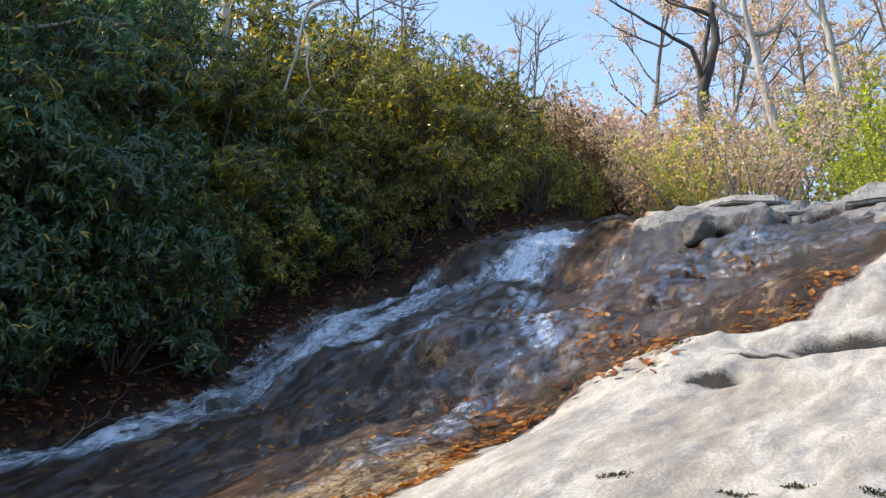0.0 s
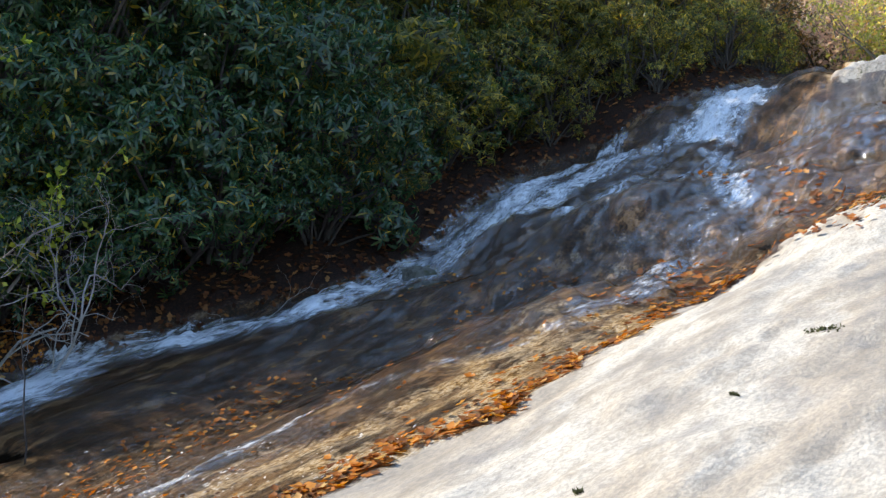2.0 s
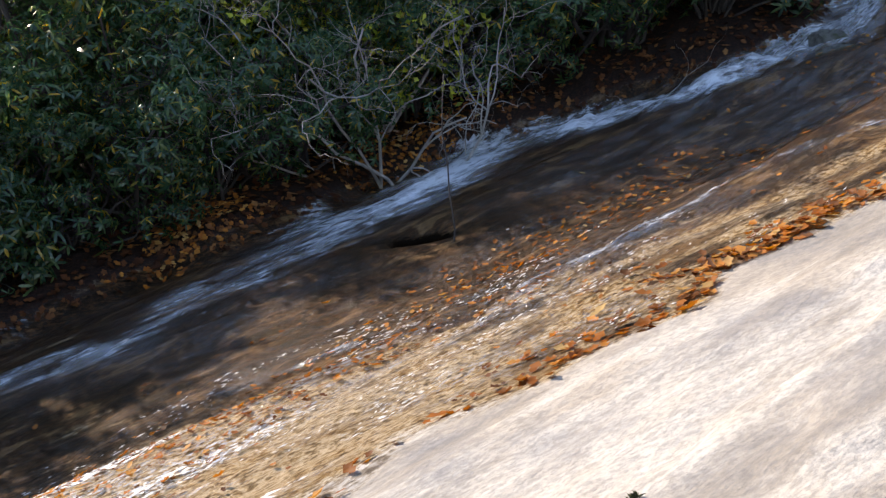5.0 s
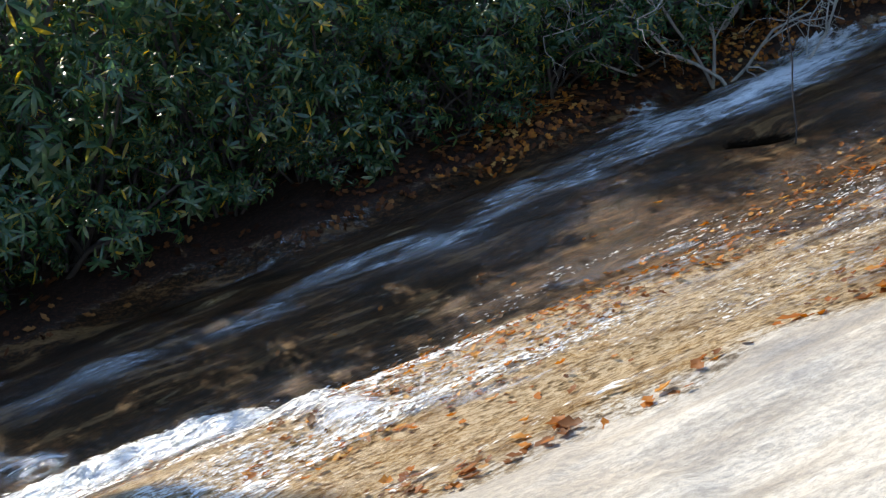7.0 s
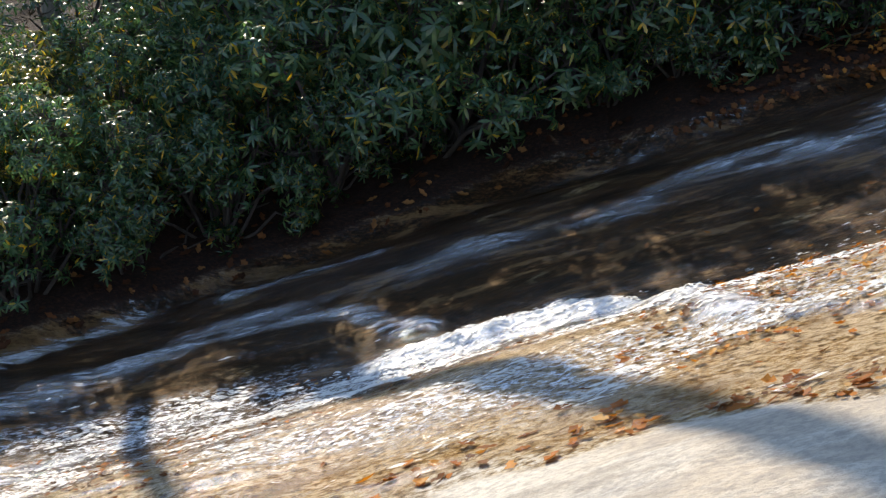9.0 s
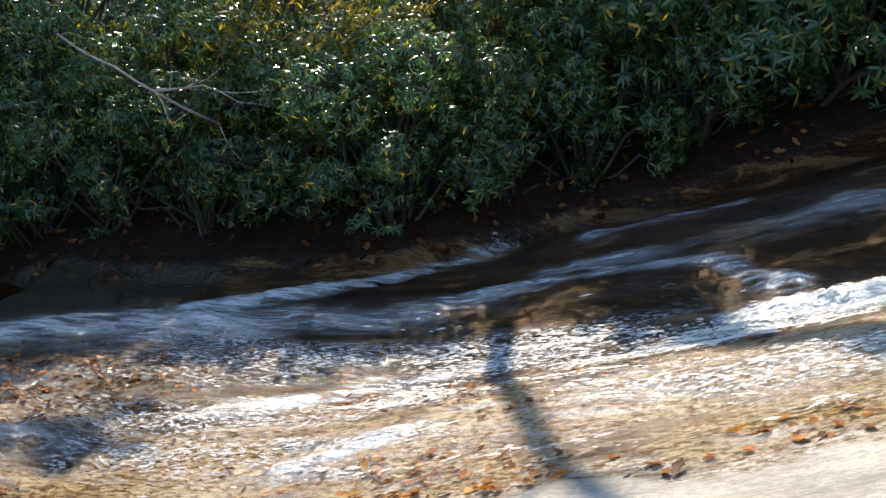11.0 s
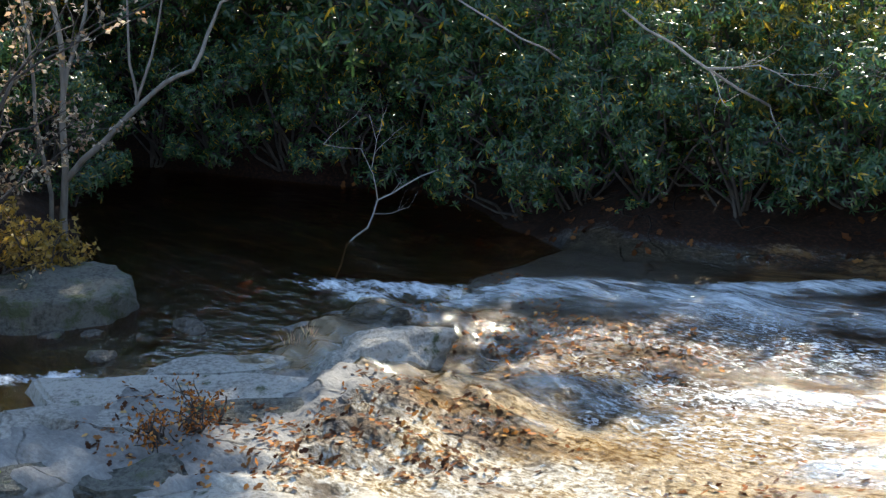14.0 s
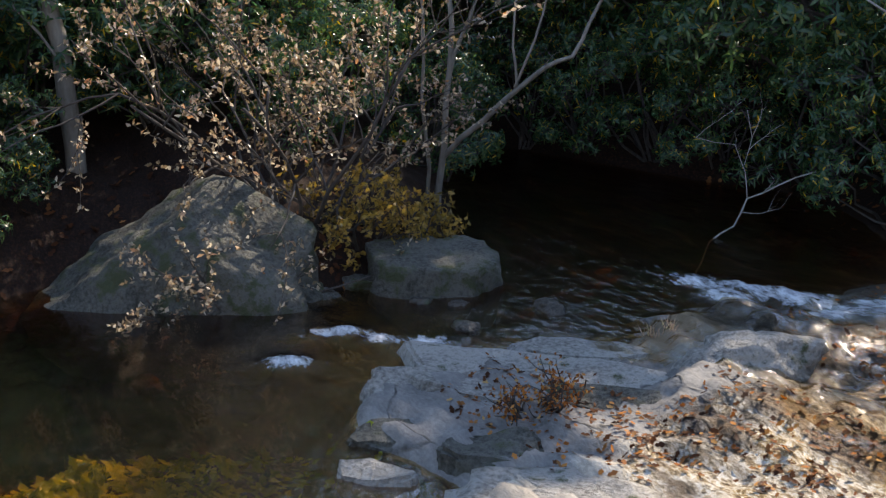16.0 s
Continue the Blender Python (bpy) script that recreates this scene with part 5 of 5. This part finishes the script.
# round the pool
limbed("pool_side_tree", facing(-8.6, 1.2, 125), [
    ([(0.05, 0, -0.2), (0.03, 0, 0.6), (-0.04, 0, 1.2), (-0.12, 0, 1.9), (-0.2, 0, 2.6), (-0.25, 0, 4.0), (-0.2, 0, 5.5)], 0.075, 0.03),
    ([(-0.15, 0, 2.05), (-0.3, 0, 2.2), (-0.42, -0.1, 2.45)], 0.018, 0.008),
    ([(0.02, -0.05, 0.8), (-0.2, -0.15, 1.15), (-0.5, -0.2, 1.2)], 0.012, 0.005)],
    BARK_GREY, "grey lichened trunk standing behind the boulder", "tree", 451, 1, 0.3)
limbed("many_stemmed_tree", facing(-7.9, 3.8, 125), [
    ([(0, 0, -0.2), (0.06, 0, 0.5), (0.10, 0, 1.1), (0.08, 0, 1.7), (0.06, 0, 2.6), (0.1, 0, 3.6)], 0.030, 0.010),
    ([(0.10, 0, 1.05), (0.2, 0, 1.35), (0.30, 0, 1.62), (0.4, 0.1, 2.3), (0.5, 0.1, 3.1)], 0.018, 0.006),
    ([(-0.08, 0, 0.0), (-0.09, 0.1, 0.6), (-0.1, 0.1, 1.1), (-0.14, 0.1, 1.8), (-0.2, 0.1, 2.8)], 0.018, 0.007),
    ([(0.05, 0, 0.4), (0.35, -0.1, 0.70), (0.58, -0.1, 0.92), (0.80, -0.1, 1.10), (1.0, -0.1, 1.18), (1.13, 0, 1.42), (1.24, 0, 1.65), (1.5, 0, 1.75), (1.8, 0, 2.1)], 0.024, 0.008),
    ([(0.60, -0.1, 0.93), (0.56, -0.1, 1.25), (0.58, -0.1, 1.7), (0.62, 0, 2.4)], 0.012, 0.005),
    ([(0.58, -0.1, 0.95), (0.72, -0.1, 1.3), (0.82, -0.1, 1.7), (1.0, 0, 2.3)], 0.012, 0.005)],
    BARK_GREY, "grey many-stemmed small tree at the pool's edge", "tree", 452, 1, 0.45)
planted("pale_leaved_shrub", spray_meshes(453, 1.75, 12, PALE_LEAF, 0.042, BARK_DARK, 1.25, 5, 4), stand(-7.15, 2.42, 0, 1.0, 0.05, (0, 0)), "airy shrub with pale backlit leaves beside a boulder", "shrub")
planted("pale_leaved_shrub", spray_meshes(454, 0.95, 6, PALE_LEAF, 0.042, BARK_DARK, 1.4, 3, 4), stand(-6.95, 1.85, 60, 1.0, 0.05, (0, 0)), "low airy shrub with pale leaves over a boulder", "shrub")
planted("golden_shrub", spray_meshes(455, 0.55, 8, GOLD_LEAF, 0.05, BARK_DARK, 1.1, 2, 4), stand(-6.98, 2.8, 0, 1.0, 0.1), "low shrub with golden leaves on the pool's edge", "shrub")
planted("golden_shrub", spray_meshes(456, 0.5, 7, GOLD_LEAF, 0.05, BARK_DARK, 1.1, 2, 4), stand(-7.05, 3.25, 0, 1.0, 0.05), "low shrub with golden leaves on the pool's edge", "shrub")
limbed("dead_branch", facing(-6.6, 5.35, 125, -0.2), [
    ([(-0.05, 0.05, -0.3), (0.05, 0, 0.02), (0.22, 0, 0.14), (0.30, 0, 0.35), (0.50, -0.05, 0.46), (0.78, 0, 0.55)], 0.008, 0.005),
    ([(0.30, 0, 0.36), (0.27, 0, 0.55), (0.18, 0, 0.75), (-0.1, 0, 0.8)], 0.004, 0.002),
    ([(0.26, 0, 0.6), (0.3, 0, 0.8), (0.25, 0, 1.0)], 0.003, 0.002)],
    DEAD_WOOD, "bleached dead branch leaning over the inlet", "branch", 457, 2, 0.35, 0.003)
limbed("broken_limb", facing(-4.2, 6.05, 93, 1.45), [([(-0.32, 0, 0.2), (0, 0, 0), (0.22, 0, -0.15), (0.6, 0.3, -0.4)], 0.008, 0.010), ([(0.2, 0, -0.14), (0.5, -0.1, -0.1), (0.7, -0.1, -0.2)], 0.006, 0.003)], DEAD_WOOD, "broken brown limb poking out of the bushes", "branch", 458, 3, 0.35, 0.003)
limbed("broken_limb", facing(-5.8, 5.9, 93, 1.6), [([(-0.4, 0, 0.2), (0, 0, 0), (0.35, 0.1, -0.22), (0.6, 0.4, -0.4)], 0.007, 0.008)], DEAD_WOOD, "thin pale limb poking out of the bushes", "branch", 459, 1, 0.3, 0.003)

# the leafless shrub and the lime-leaved one on the bank
rng = random.Random(470)
dead = thing("leafless_shrub", facing(4.65, 8.05, 31), "bleached leafless shrub leaning over the stream", "shrub")
for k, way in enumerate(((0.9, -0.5, 0.8), (0.35, -0.6, 1.0), (-0.2, -0.4, 1.0), (-0.9, -0.2, 0.35), (1.5, -0.4, 0.5), (-0.6, -0.5, 0.7), (1.7, -0.5, 0.25))):
    bag, tips = Bag(), []
    bare_wood(rng, bag, Vector((0.04 * (k - 4), 0, -0.1)), Vector(way), rng.uniform(1.1, 1.7), 0.015, 3, tips, 0.40, 4, 0.0, 6)
    part("stem", bag.mesh("stem", DEAD_WOOD), dead)
planted("lime_leaved_shrub", leafy_meshes(471, 2.2, 1.4, 12, 13, LIME_LEAF, 0.08, DEAD_WOOD, 0.15, 5), stand(4.9, 8.75, 20), "sparse shrub with lime-yellow leaves above the stream", "shrub")
planted("lime_leaved_shrub", leafy_meshes(472, 2.0, 1.2, 10, 11, LIME_LEAF, 0.08, DEAD_WOOD, 0.15, 5), stand(3.9, 8.9, 80), "sparse shrub with lime-yellow leaves above the stream", "shrub")
limbed("sapling", facing(3.8, 5.9, 31), [([(0, 0, -0.1), (-0.02, 0, 0.3), (-0.05, 0.05, 0.65), (-0.03, 0.1, 1.0)], 0.006, 0.003)], BARK_DARK, "thin leafless sapling in the wet rock", "sapling", 473, 2, 0.25, 0.003)


# ---- stones ----
def boulder_mesh(seed, size, material, sharp=22, rough=0.13, detail=4, wedge=0.0, faces=None):
    """A stone with worn faces: a rounded many-sided block, roughened."""
    rng = random.Random(seed)
    planes = [(any_way(rng), rng.uniform(0.7, 1.0)) for _ in range(17)] + [(Vector((0.05, 0.1, 1)).normalized(), 0.75), (Vector((0, 0, -1)), 0.8)]
    if faces:
        planes = [(Vector(n).normalized(), h) for n, h in faces] + [(any_way(rng), rng.uniform(1.02, 1.2)) for _ in range(8)]
    bm = bmesh.new()
    bmesh.ops.create_icosphere(bm, subdivisions=detail, radius=1)
    for v in bm.verts:
        d = v.co.normalized()
        r = (sum((max(0.0, n.dot(d)) / h) ** sharp for n, h in planes) + 1e-4) ** (-1 / sharp)
        p = d * min(r, 1.6)
        p += d * rough * noise.fractal(p * 2.2 + Vector((seed, 0, 0)), 0.9, 2.0, 5)
        v.co = Vector((p.x * size[0], p.y * size[1], p.z * size[2] * (1 + wedge * p.x)))
    me = bpy.data.meshes.new("boulder")
    bm.to_mesh(me)
    bm.free()
    me.materials.append(material)
    me.polygons.foreach_set("use_smooth", np.ones(len(me.polygons), bool))
    return me


def stone(name, s, c, z, turn, size, seed, material, label, category="rock", tilt=(0, 0), group="", wedge=0.0, faces=None, rough=0.19):
    ob = new(name, boulder_mesh(seed, size, material, 90 if faces else 22, rough, 5 if faces else 4, wedge, faces))
    x, y = xy_of(s, c)
    ob.matrix_world = pose(x, y, z, tilt[0], tilt[1], turn)
    return tagged(ob, label, category, group)


stone("boulder", -7.08, 1.58, -0.16, 121, (0.92, 0.50, 0.74), 503, STONE_GREY, "large grey lichened boulder sloping into the pool", rough=0.09,
      faces=[((-0.60, -0.12, 0.78), 0.56), ((0.12, -0.1, 1), 0.93), ((0.55, -0.35, 0.75), 0.80), ((0.0, -1, 0.30), 0.78), ((1, 0, 0.1), 0.95), ((-1, 0, -0.3), 1.25), ((0, 1, 0), 0.8), ((-0.2, -0.8, 0.75), 0.70), ((0, 0, -1), 0.6)])
stone("boulder", -6.55, 3.12, -0.17, 128, (0.42, 0.34, 0.50), 502, STONE_GREY, "flat-topped grey boulder in the pool", rough=0.08,
      faces=[((0.06, -0.06, 1), 0.46), ((0.1, -1, 0.15), 0.95), ((1, 0.1, -0.35), 1.0), ((-1, -0.1, 0.1), 1.0), ((0.8, -0.6, -0.1), 1.0), ((0, 1, 0.1), 0.9), ((0, 0, -1), 0.8)])
for k, (s, c, w) in enumerate(((-6.85, 1.98, 0.2), (-6.75, 2.3, 0.24), (-6.95, 2.45, 0.17), (-6.7, 2.65, 0.15), (-6.25, 2.9, 0.08), (-6.1, 3.1, 0.07), (-5.82, 3.55, 0.11), (-5.84, 1.14, 0.10), (-6.3, 0.3, 0.1), (-5.7, 2.95, 0.08), (-6.6, 2.05, 0.12), (-6.6, 2.42, 0.11))):
    stone("stone", s, c, POOL - 0.01 * (k % 3) - 0.045 * (k == 7), 37 * k, (w, w * 0.8, w * 0.55), 510 + k, STONE_GREY if k < 4 or k > 9 else STONE_DARK, "small dark wet stone in the shallow pool", group="stones in the pool")
def ledge(s, c, z, turn, long, wide, thick, seed, material, label, tilt=(0, 0)):
    """A flat layered slab with a broken outline."""
    rng = random.Random(seed)
    bm = bmesh.new()
    rim = []
    count = 11
    for k in range(count):
        a = 2 * math.pi * k / count + rng.uniform(-0.2, 0.2)
        r = rng.uniform(0.8, 1.12) / max(abs(math.cos(a)), abs(math.sin(a))) ** 0.7
        rim.append(bm.verts.new((r * math.cos(a) * long, r * math.sin(a) * wide, 0)))
    face = bm.faces.new(rim)
    up = bmesh.ops.extrude_face_region(bm, geom=[face])
    top = [g for g in up["geom"] if isinstance(g, bmesh.types.BMVert)]
    for v in top:
        v.co.z += thick * rng.uniform(0.75, 1.15)
        v.co.x *= 0.93
        v.co.y *= 0.90
    bmesh.ops.bevel(bm, geom=list(bm.edges), offset=thick * 0.16, segments=2, affect="EDGES")
    bmesh.ops.triangulate(bm, faces=list(bm.faces))
    bmesh.ops.subdivide_edges(bm, edges=list(bm.edges), cuts=3, use_grid_fill=True)
    for v in bm.verts:
        v.co += Vector((0, 0, 1)) * 0.02 * noise.fractal(Vector((v.co.x * 2, v.co.y * 6, seed)), 0.9, 2.0, 4) + Vector((1, 1, 0)) * 0.012 * noise.fractal(v.co * 9, 0.9, 2.0, 3)
    bmesh.ops.recalc_face_normals(bm, faces=list(bm.faces))
    me = bpy.data.meshes.new("slab")
    bm.to_mesh(me)
    bm.free()
    me.materials.append(material)
    ob = new("rock_slab", me)
    x, y = xy_of(s, c)
    ob.matrix_world = pose(x, y, z - 0.02, tilt[0], tilt[1], turn)
    return tagged(ob, label, "rock")


stone("block", -4.36, 3.78, 0.0, 118, (0.34, 0.20, 0.17), 530, STONE_PALE, "pale angular rock block on the wet shelf", tilt=(5, -8))
ledge(-4.2, 2.25, -0.14, 122, 0.26, 0.15, 0.15, 531, STONE_GREY, "grey layered slab at the edge of the shelf", (4, 2))
ledge(-4.32, 1.8, -0.20, 118, 0.20, 0.08, 0.10, 532, STONE_PALE, "pale thin slab lying in the water's edge", (0, -5))
ledge(-4.15, 3.15, -0.10, 112, 0.62, 0.14, 0.12, 533, STONE_GREY, "long low grey ledge of layered rock", (4, 0))
ledge(-4.95, 2.32, -0.19, 110, 0.36, 0.17, 0.14, 538, STONE_PALE, "pale broken slab at the corner of the shelf", (3, 2))
ledge(-4.60, 2.02, -0.20, 126, 0.24, 0.13, 0.13, 539, STONE_GREY, "grey stepped slab at the water's edge", (2, -3))
ledge(-5.05, 3.30, -0.17, 118, 0.46, 0.16, 0.12, 540, STONE_PALE, "long pale slab along the pool's edge", (3, 1))
ledge(-4.75, 2.9, -0.14, 116, 0.85, 0.34, 0.11, 537, STONE_PALE, "broad flat pale slab along the pool's edge", (2, 1))
for k, (s, c, long) in enumerate(((12.3, 3.8, 0.5), (12.15, 2.9, 0.55), (12.5, 2.3, 0.5), (12.2, 1.3, 0.6), (12.9, 3.2, 0.7))):
    ledge(s, c, float(full_height(s, c)) - 0.17, 151 + 14 * math.sin(3.0 * k), long, 0.26 + 0.08 * math.sin(5.0 * k), 0.15 + 0.04 * math.cos(4.0 * k), 570 + k, STONE_PALE, "pale weathered granite ledge at the top of the slab", (8 + 4 * math.sin(2.0 * k), 5 * math.cos(7.0 * k)))
stone("rock", -3.55, 2.15, -0.05, 120, (0.38, 0.28, 0.14), 534, STONE_PALE, "smooth pale rock hump in the sun")
stone("rock", 11.55, 3.3, float(full_height(11.55, 3.3)) + 0.05, 20, (0.22, 0.16, 0.20), 538, STONE_DARK, "brown weathered rock knob on the upper ledge")
stone("block", 7.6, 6.2, 3.42, 20, (0.20, 0.16, 0.14), 535, STONE_GREY, "grey mossy rock at the foot of the fall")
stone("block", 7.4, 5.95, 3.32, 60, (0.16, 0.12, 0.08), 536, STONE_GREY, "grey mossy rock at the foot of the fall")
for k, (s, c) in enumerate(((8.1, 2.56), (5.03, 1.92), (4.9, 1.12), (4.82, 1.34), (4.8, 0.82), (1.8, 2.13), (3.2, 2.01), (4.11, 1.92), (2.69, 1.77), (9.0, 1.9))):
    w = (0.13, 0.08, 0.05, 0.06, 0.05, 0.013, 0.010, 0.011, 0.012, 0.08)[k]
    bag, rng = Bag(), random.Random(540 + k)
    for _ in range(int(20 + 1500 * w)):
        a, r = rng.uniform(0, 6.28), w * math.sqrt(rng.random()) * rng.uniform(0.4, 1.3)
        q = on_ground(s + 0.7 * r * math.sin(a), c + 1.2 * r * math.cos(a)) - on_ground(s, c)
        bag.leaf(q + Vector((0, 0, 0.002)), (any_way(rng) + Vector((0, 0, 0.5))).normalized(), any_way(rng), rng.uniform(0.008, 0.022), rng.uniform(0.005, 0.012), 0.2)
    ob = new("moss_tuft", bag.mesh("moss_tuft", MOSS))
    ob.matrix_world = Matrix.Translation(on_ground(s, c))
    tagged(ob, "small dark olive moss tuft on the pale slab", "moss", kind="stuff")
for k, (s, c) in enumerate(((-5.0, 3.72), (-4.95, 3.8))):
    bag, rng = Bag(), random.Random(560 + k)
    for _ in range(26):
        bag.leaf(Vector((rng.uniform(-0.04, 0.04), rng.uniform(-0.04, 0.04), 0)), Vector((rng.uniform(-0.5, 0.5), rng.uniform(-0.5, 0.5), 1)).normalized(), any_way(rng), rng.uniform(0.05, 0.1), 0.004, 0.15)
    ob = new("grass_tuft", bag.mesh("grass_tuft", TAN))
    ob.matrix_world = Matrix.Translation(on_ground(s, c, 0.01))
    tagged(ob, "dry straw-coloured grass tuft on the shelf", "grass", kind="stuff")
planted("red_seedling", leafy_meshes(562, 0.28, 0.34, 10, 9, FALLEN, 0.028, BARK_DARK, 0.0), stand(-4.38, 2.62), "low reddish seedling in a crack of the shelf", "plant")


# ---- fallen leaves ----
def litter(name, count, pick, label, size, lift=0.012, seed=0, colours=FALLEN, curl=0.6):
    """Fallen leaves scattered over the ground by pick(), which gives s, c and whether a leaf lies there."""
    rng = np.random.default_rng(seed)
    s, c, there = pick(rng, count)
    s, c = s[there], c[there]
    e = 0.03
    z, zs, zc = full_height(s, c), full_height(s + e, c), full_height(s, c + e)
    bag, r = Bag(), random.Random(seed)
    for k in range(len(s)):
        x, y = xy_of(s[k], c[k])
        xs, ys = xy_of(s[k] + e, c[k])
        xc, yc = xy_of(s[k], c[k] + e)
        p = Vector((x, y, z[k] + lift * r.uniform(0.4, 1.3)))
        up = (Vector((xs - x, ys - y, zs[k] - z[k])).cross(Vector((xc - x, yc - y, zc[k] - z[k])))).normalized()
        up = (up + any_way(r) * 0.3).normalized()
        d = any_way(r)
        d = (d - up * d.dot(up)).normalized()
        bag.dead_leaf(p, d, up, size * r.uniform(0.6, 1.35), size * r.uniform(0.5, 0.8), r.uniform(-0.25, 1.0) * curl)
    ob = new(name, bag.mesh(name, colours))
    return tagged(ob, label, "leaves", kind="stuff")


def bank_pick(rng, n):
    s = rng.uniform(-9, 13.5, n)
    over = 0.02 + rng.exponential(0.9, n)
    return s, bank_line(s) + over, (over > 0.9) | (s > 1.5) | (rng.uniform(0, 1, n) < 0.2)


def edge_pick(rng, n):
    s = rng.uniform(-1.6, 9.5, n)
    c = dry_line(s) + 0.02 + rng.exponential(0.16, n)
    return s, c, fbm(s * 1.1, c * 2.0, 101) > rng.uniform(-0.5, 0.45, n)


def seam_pick(rng, n):
    s = rng.uniform(3.2, 5.6, n)
    return s, dry_line(s) + 0.06 + rng.exponential(0.07, n), rng.uniform(0, 1, n) > 0.15


def slide_pick(rng, n):
    s = rng.uniform(0.5, 7.6, n)
    c = 4.9 + 0.1 * (s - 4) + rng.normal(0, 0.45, n)
    return s, c, fbm(s * 0.8, c * 4.0, 103) > rng.uniform(-0.1, 0.6, n)


def foot_pick(rng, n):
    s = rng.uniform(-5.1, -1.0, n)
    c = rng.uniform(2.3, 5.5, n)
    return s, c, fbm(s * 1.5, c * 2.6, 105) + 0.45 * bell(s, -3.7, 1.0) * bell(c, 4.4, 0.8) - 0.3 * smooth(-3.9, -4.4, s) * smooth(4.2, 3.6, c) > rng.uniform(0.0, 0.6, n)


def upper_pick(rng, n):
    s = rng.uniform(7.0, 11.2, n)
    c = rng.uniform(2.4, 5.0, n)
    return s, c, fbm(s * 1.6, c * 1.6, 107) > rng.uniform(0.15, 0.6, n)


def lower_pick(rng, n):
    s = rng.uniform(-2.2, 3.4, n)
    c = dry_line(s) + rng.uniform(0.0, 2.0, n)
    return s, c, fbm(s * 1.2, c * 3.4, 109) > rng.uniform(-0.15, 0.7, n)


def shore_pick(rng, n):
    c = rng.uniform(-4, 3.4, n)
    s = -shore_line(c) - rng.exponential(0.9, n)
    return s, c, np.ones(n, bool)


# two patches of sunlit litter on the bank, the sun put into leaf colour
def sun_patch_pick(rng, n):
    which = rng.uniform(0, 1, n) < 0.4
    s = np.where(which, rng.normal(2.95, 0.22, n), rng.normal(4.9, 0.5, n))
    c = np.where(which, rng.normal(8.05, 0.13, n), rng.normal(8.35, 0.16, n))
    return s, c, np.ones(n, bool)


def bed_pick(rng, n):
    c = rng.normal(0.72, 0.42, n)
    s = rng.normal(-4.98, 0.30, n)
    return s, c, np.ones(n, bool)


litter("fallen_leaves", 8000, bank_pick, "brown fallen leaves littering the dark bank", 0.07, 0.02, 1, LITTER)
litter("fallen_leaves", 2400, edge_pick, "orange fallen leaves caught along the wet edge", 0.065, 0.006, 2, BRIGHT_FALLEN)
litter("fallen_leaves", 700, sun_patch_pick, "orange leaves on the bank, coloured brighter for a patch of sun", 0.06, 0.03, 9, BRIGHT_FALLEN)
litter("fallen_leaves", 500, seam_pick, "bright orange leaves banked against the dry rock", 0.06, 0.010, 8, BRIGHT_FALLEN)
litter("fallen_leaves", 3600, slide_pick, "orange and tan leaves stuck on the wet slide", 0.045, 0.014, 3, BRIGHT_FALLEN)
litter("fallen_leaves", 2600, lower_pick, "orange and golden leaves stuck on the lower slide", 0.034, 0.016, 15, FALLEN, 0.3)
litter("fallen_leaves", 7000, foot_pick, "dark red-brown leaves matted on the lower rock", 0.040, 0.010, 4, LITTER, 0.4)
litter("fallen_leaves", 4200, foot_pick, "orange leaves strewn over the lower rock", 0.036, 0.012, 14, FALLEN, 0.35)
litter("fallen_leaves", 1300, upper_pick, "orange leaves caught on the upper ledges", 0.08, 0.03, 5)
litter("fallen_leaves", 700, shore_pick, "brown leaves on the pool's far shore", 0.07, 0.02, 6, LITTER)
litter("sunken_leaves", 2600, bed_pick, "golden sunken leaves on the pool bed", 0.07, 0.02, 7, LIME_LEAF)
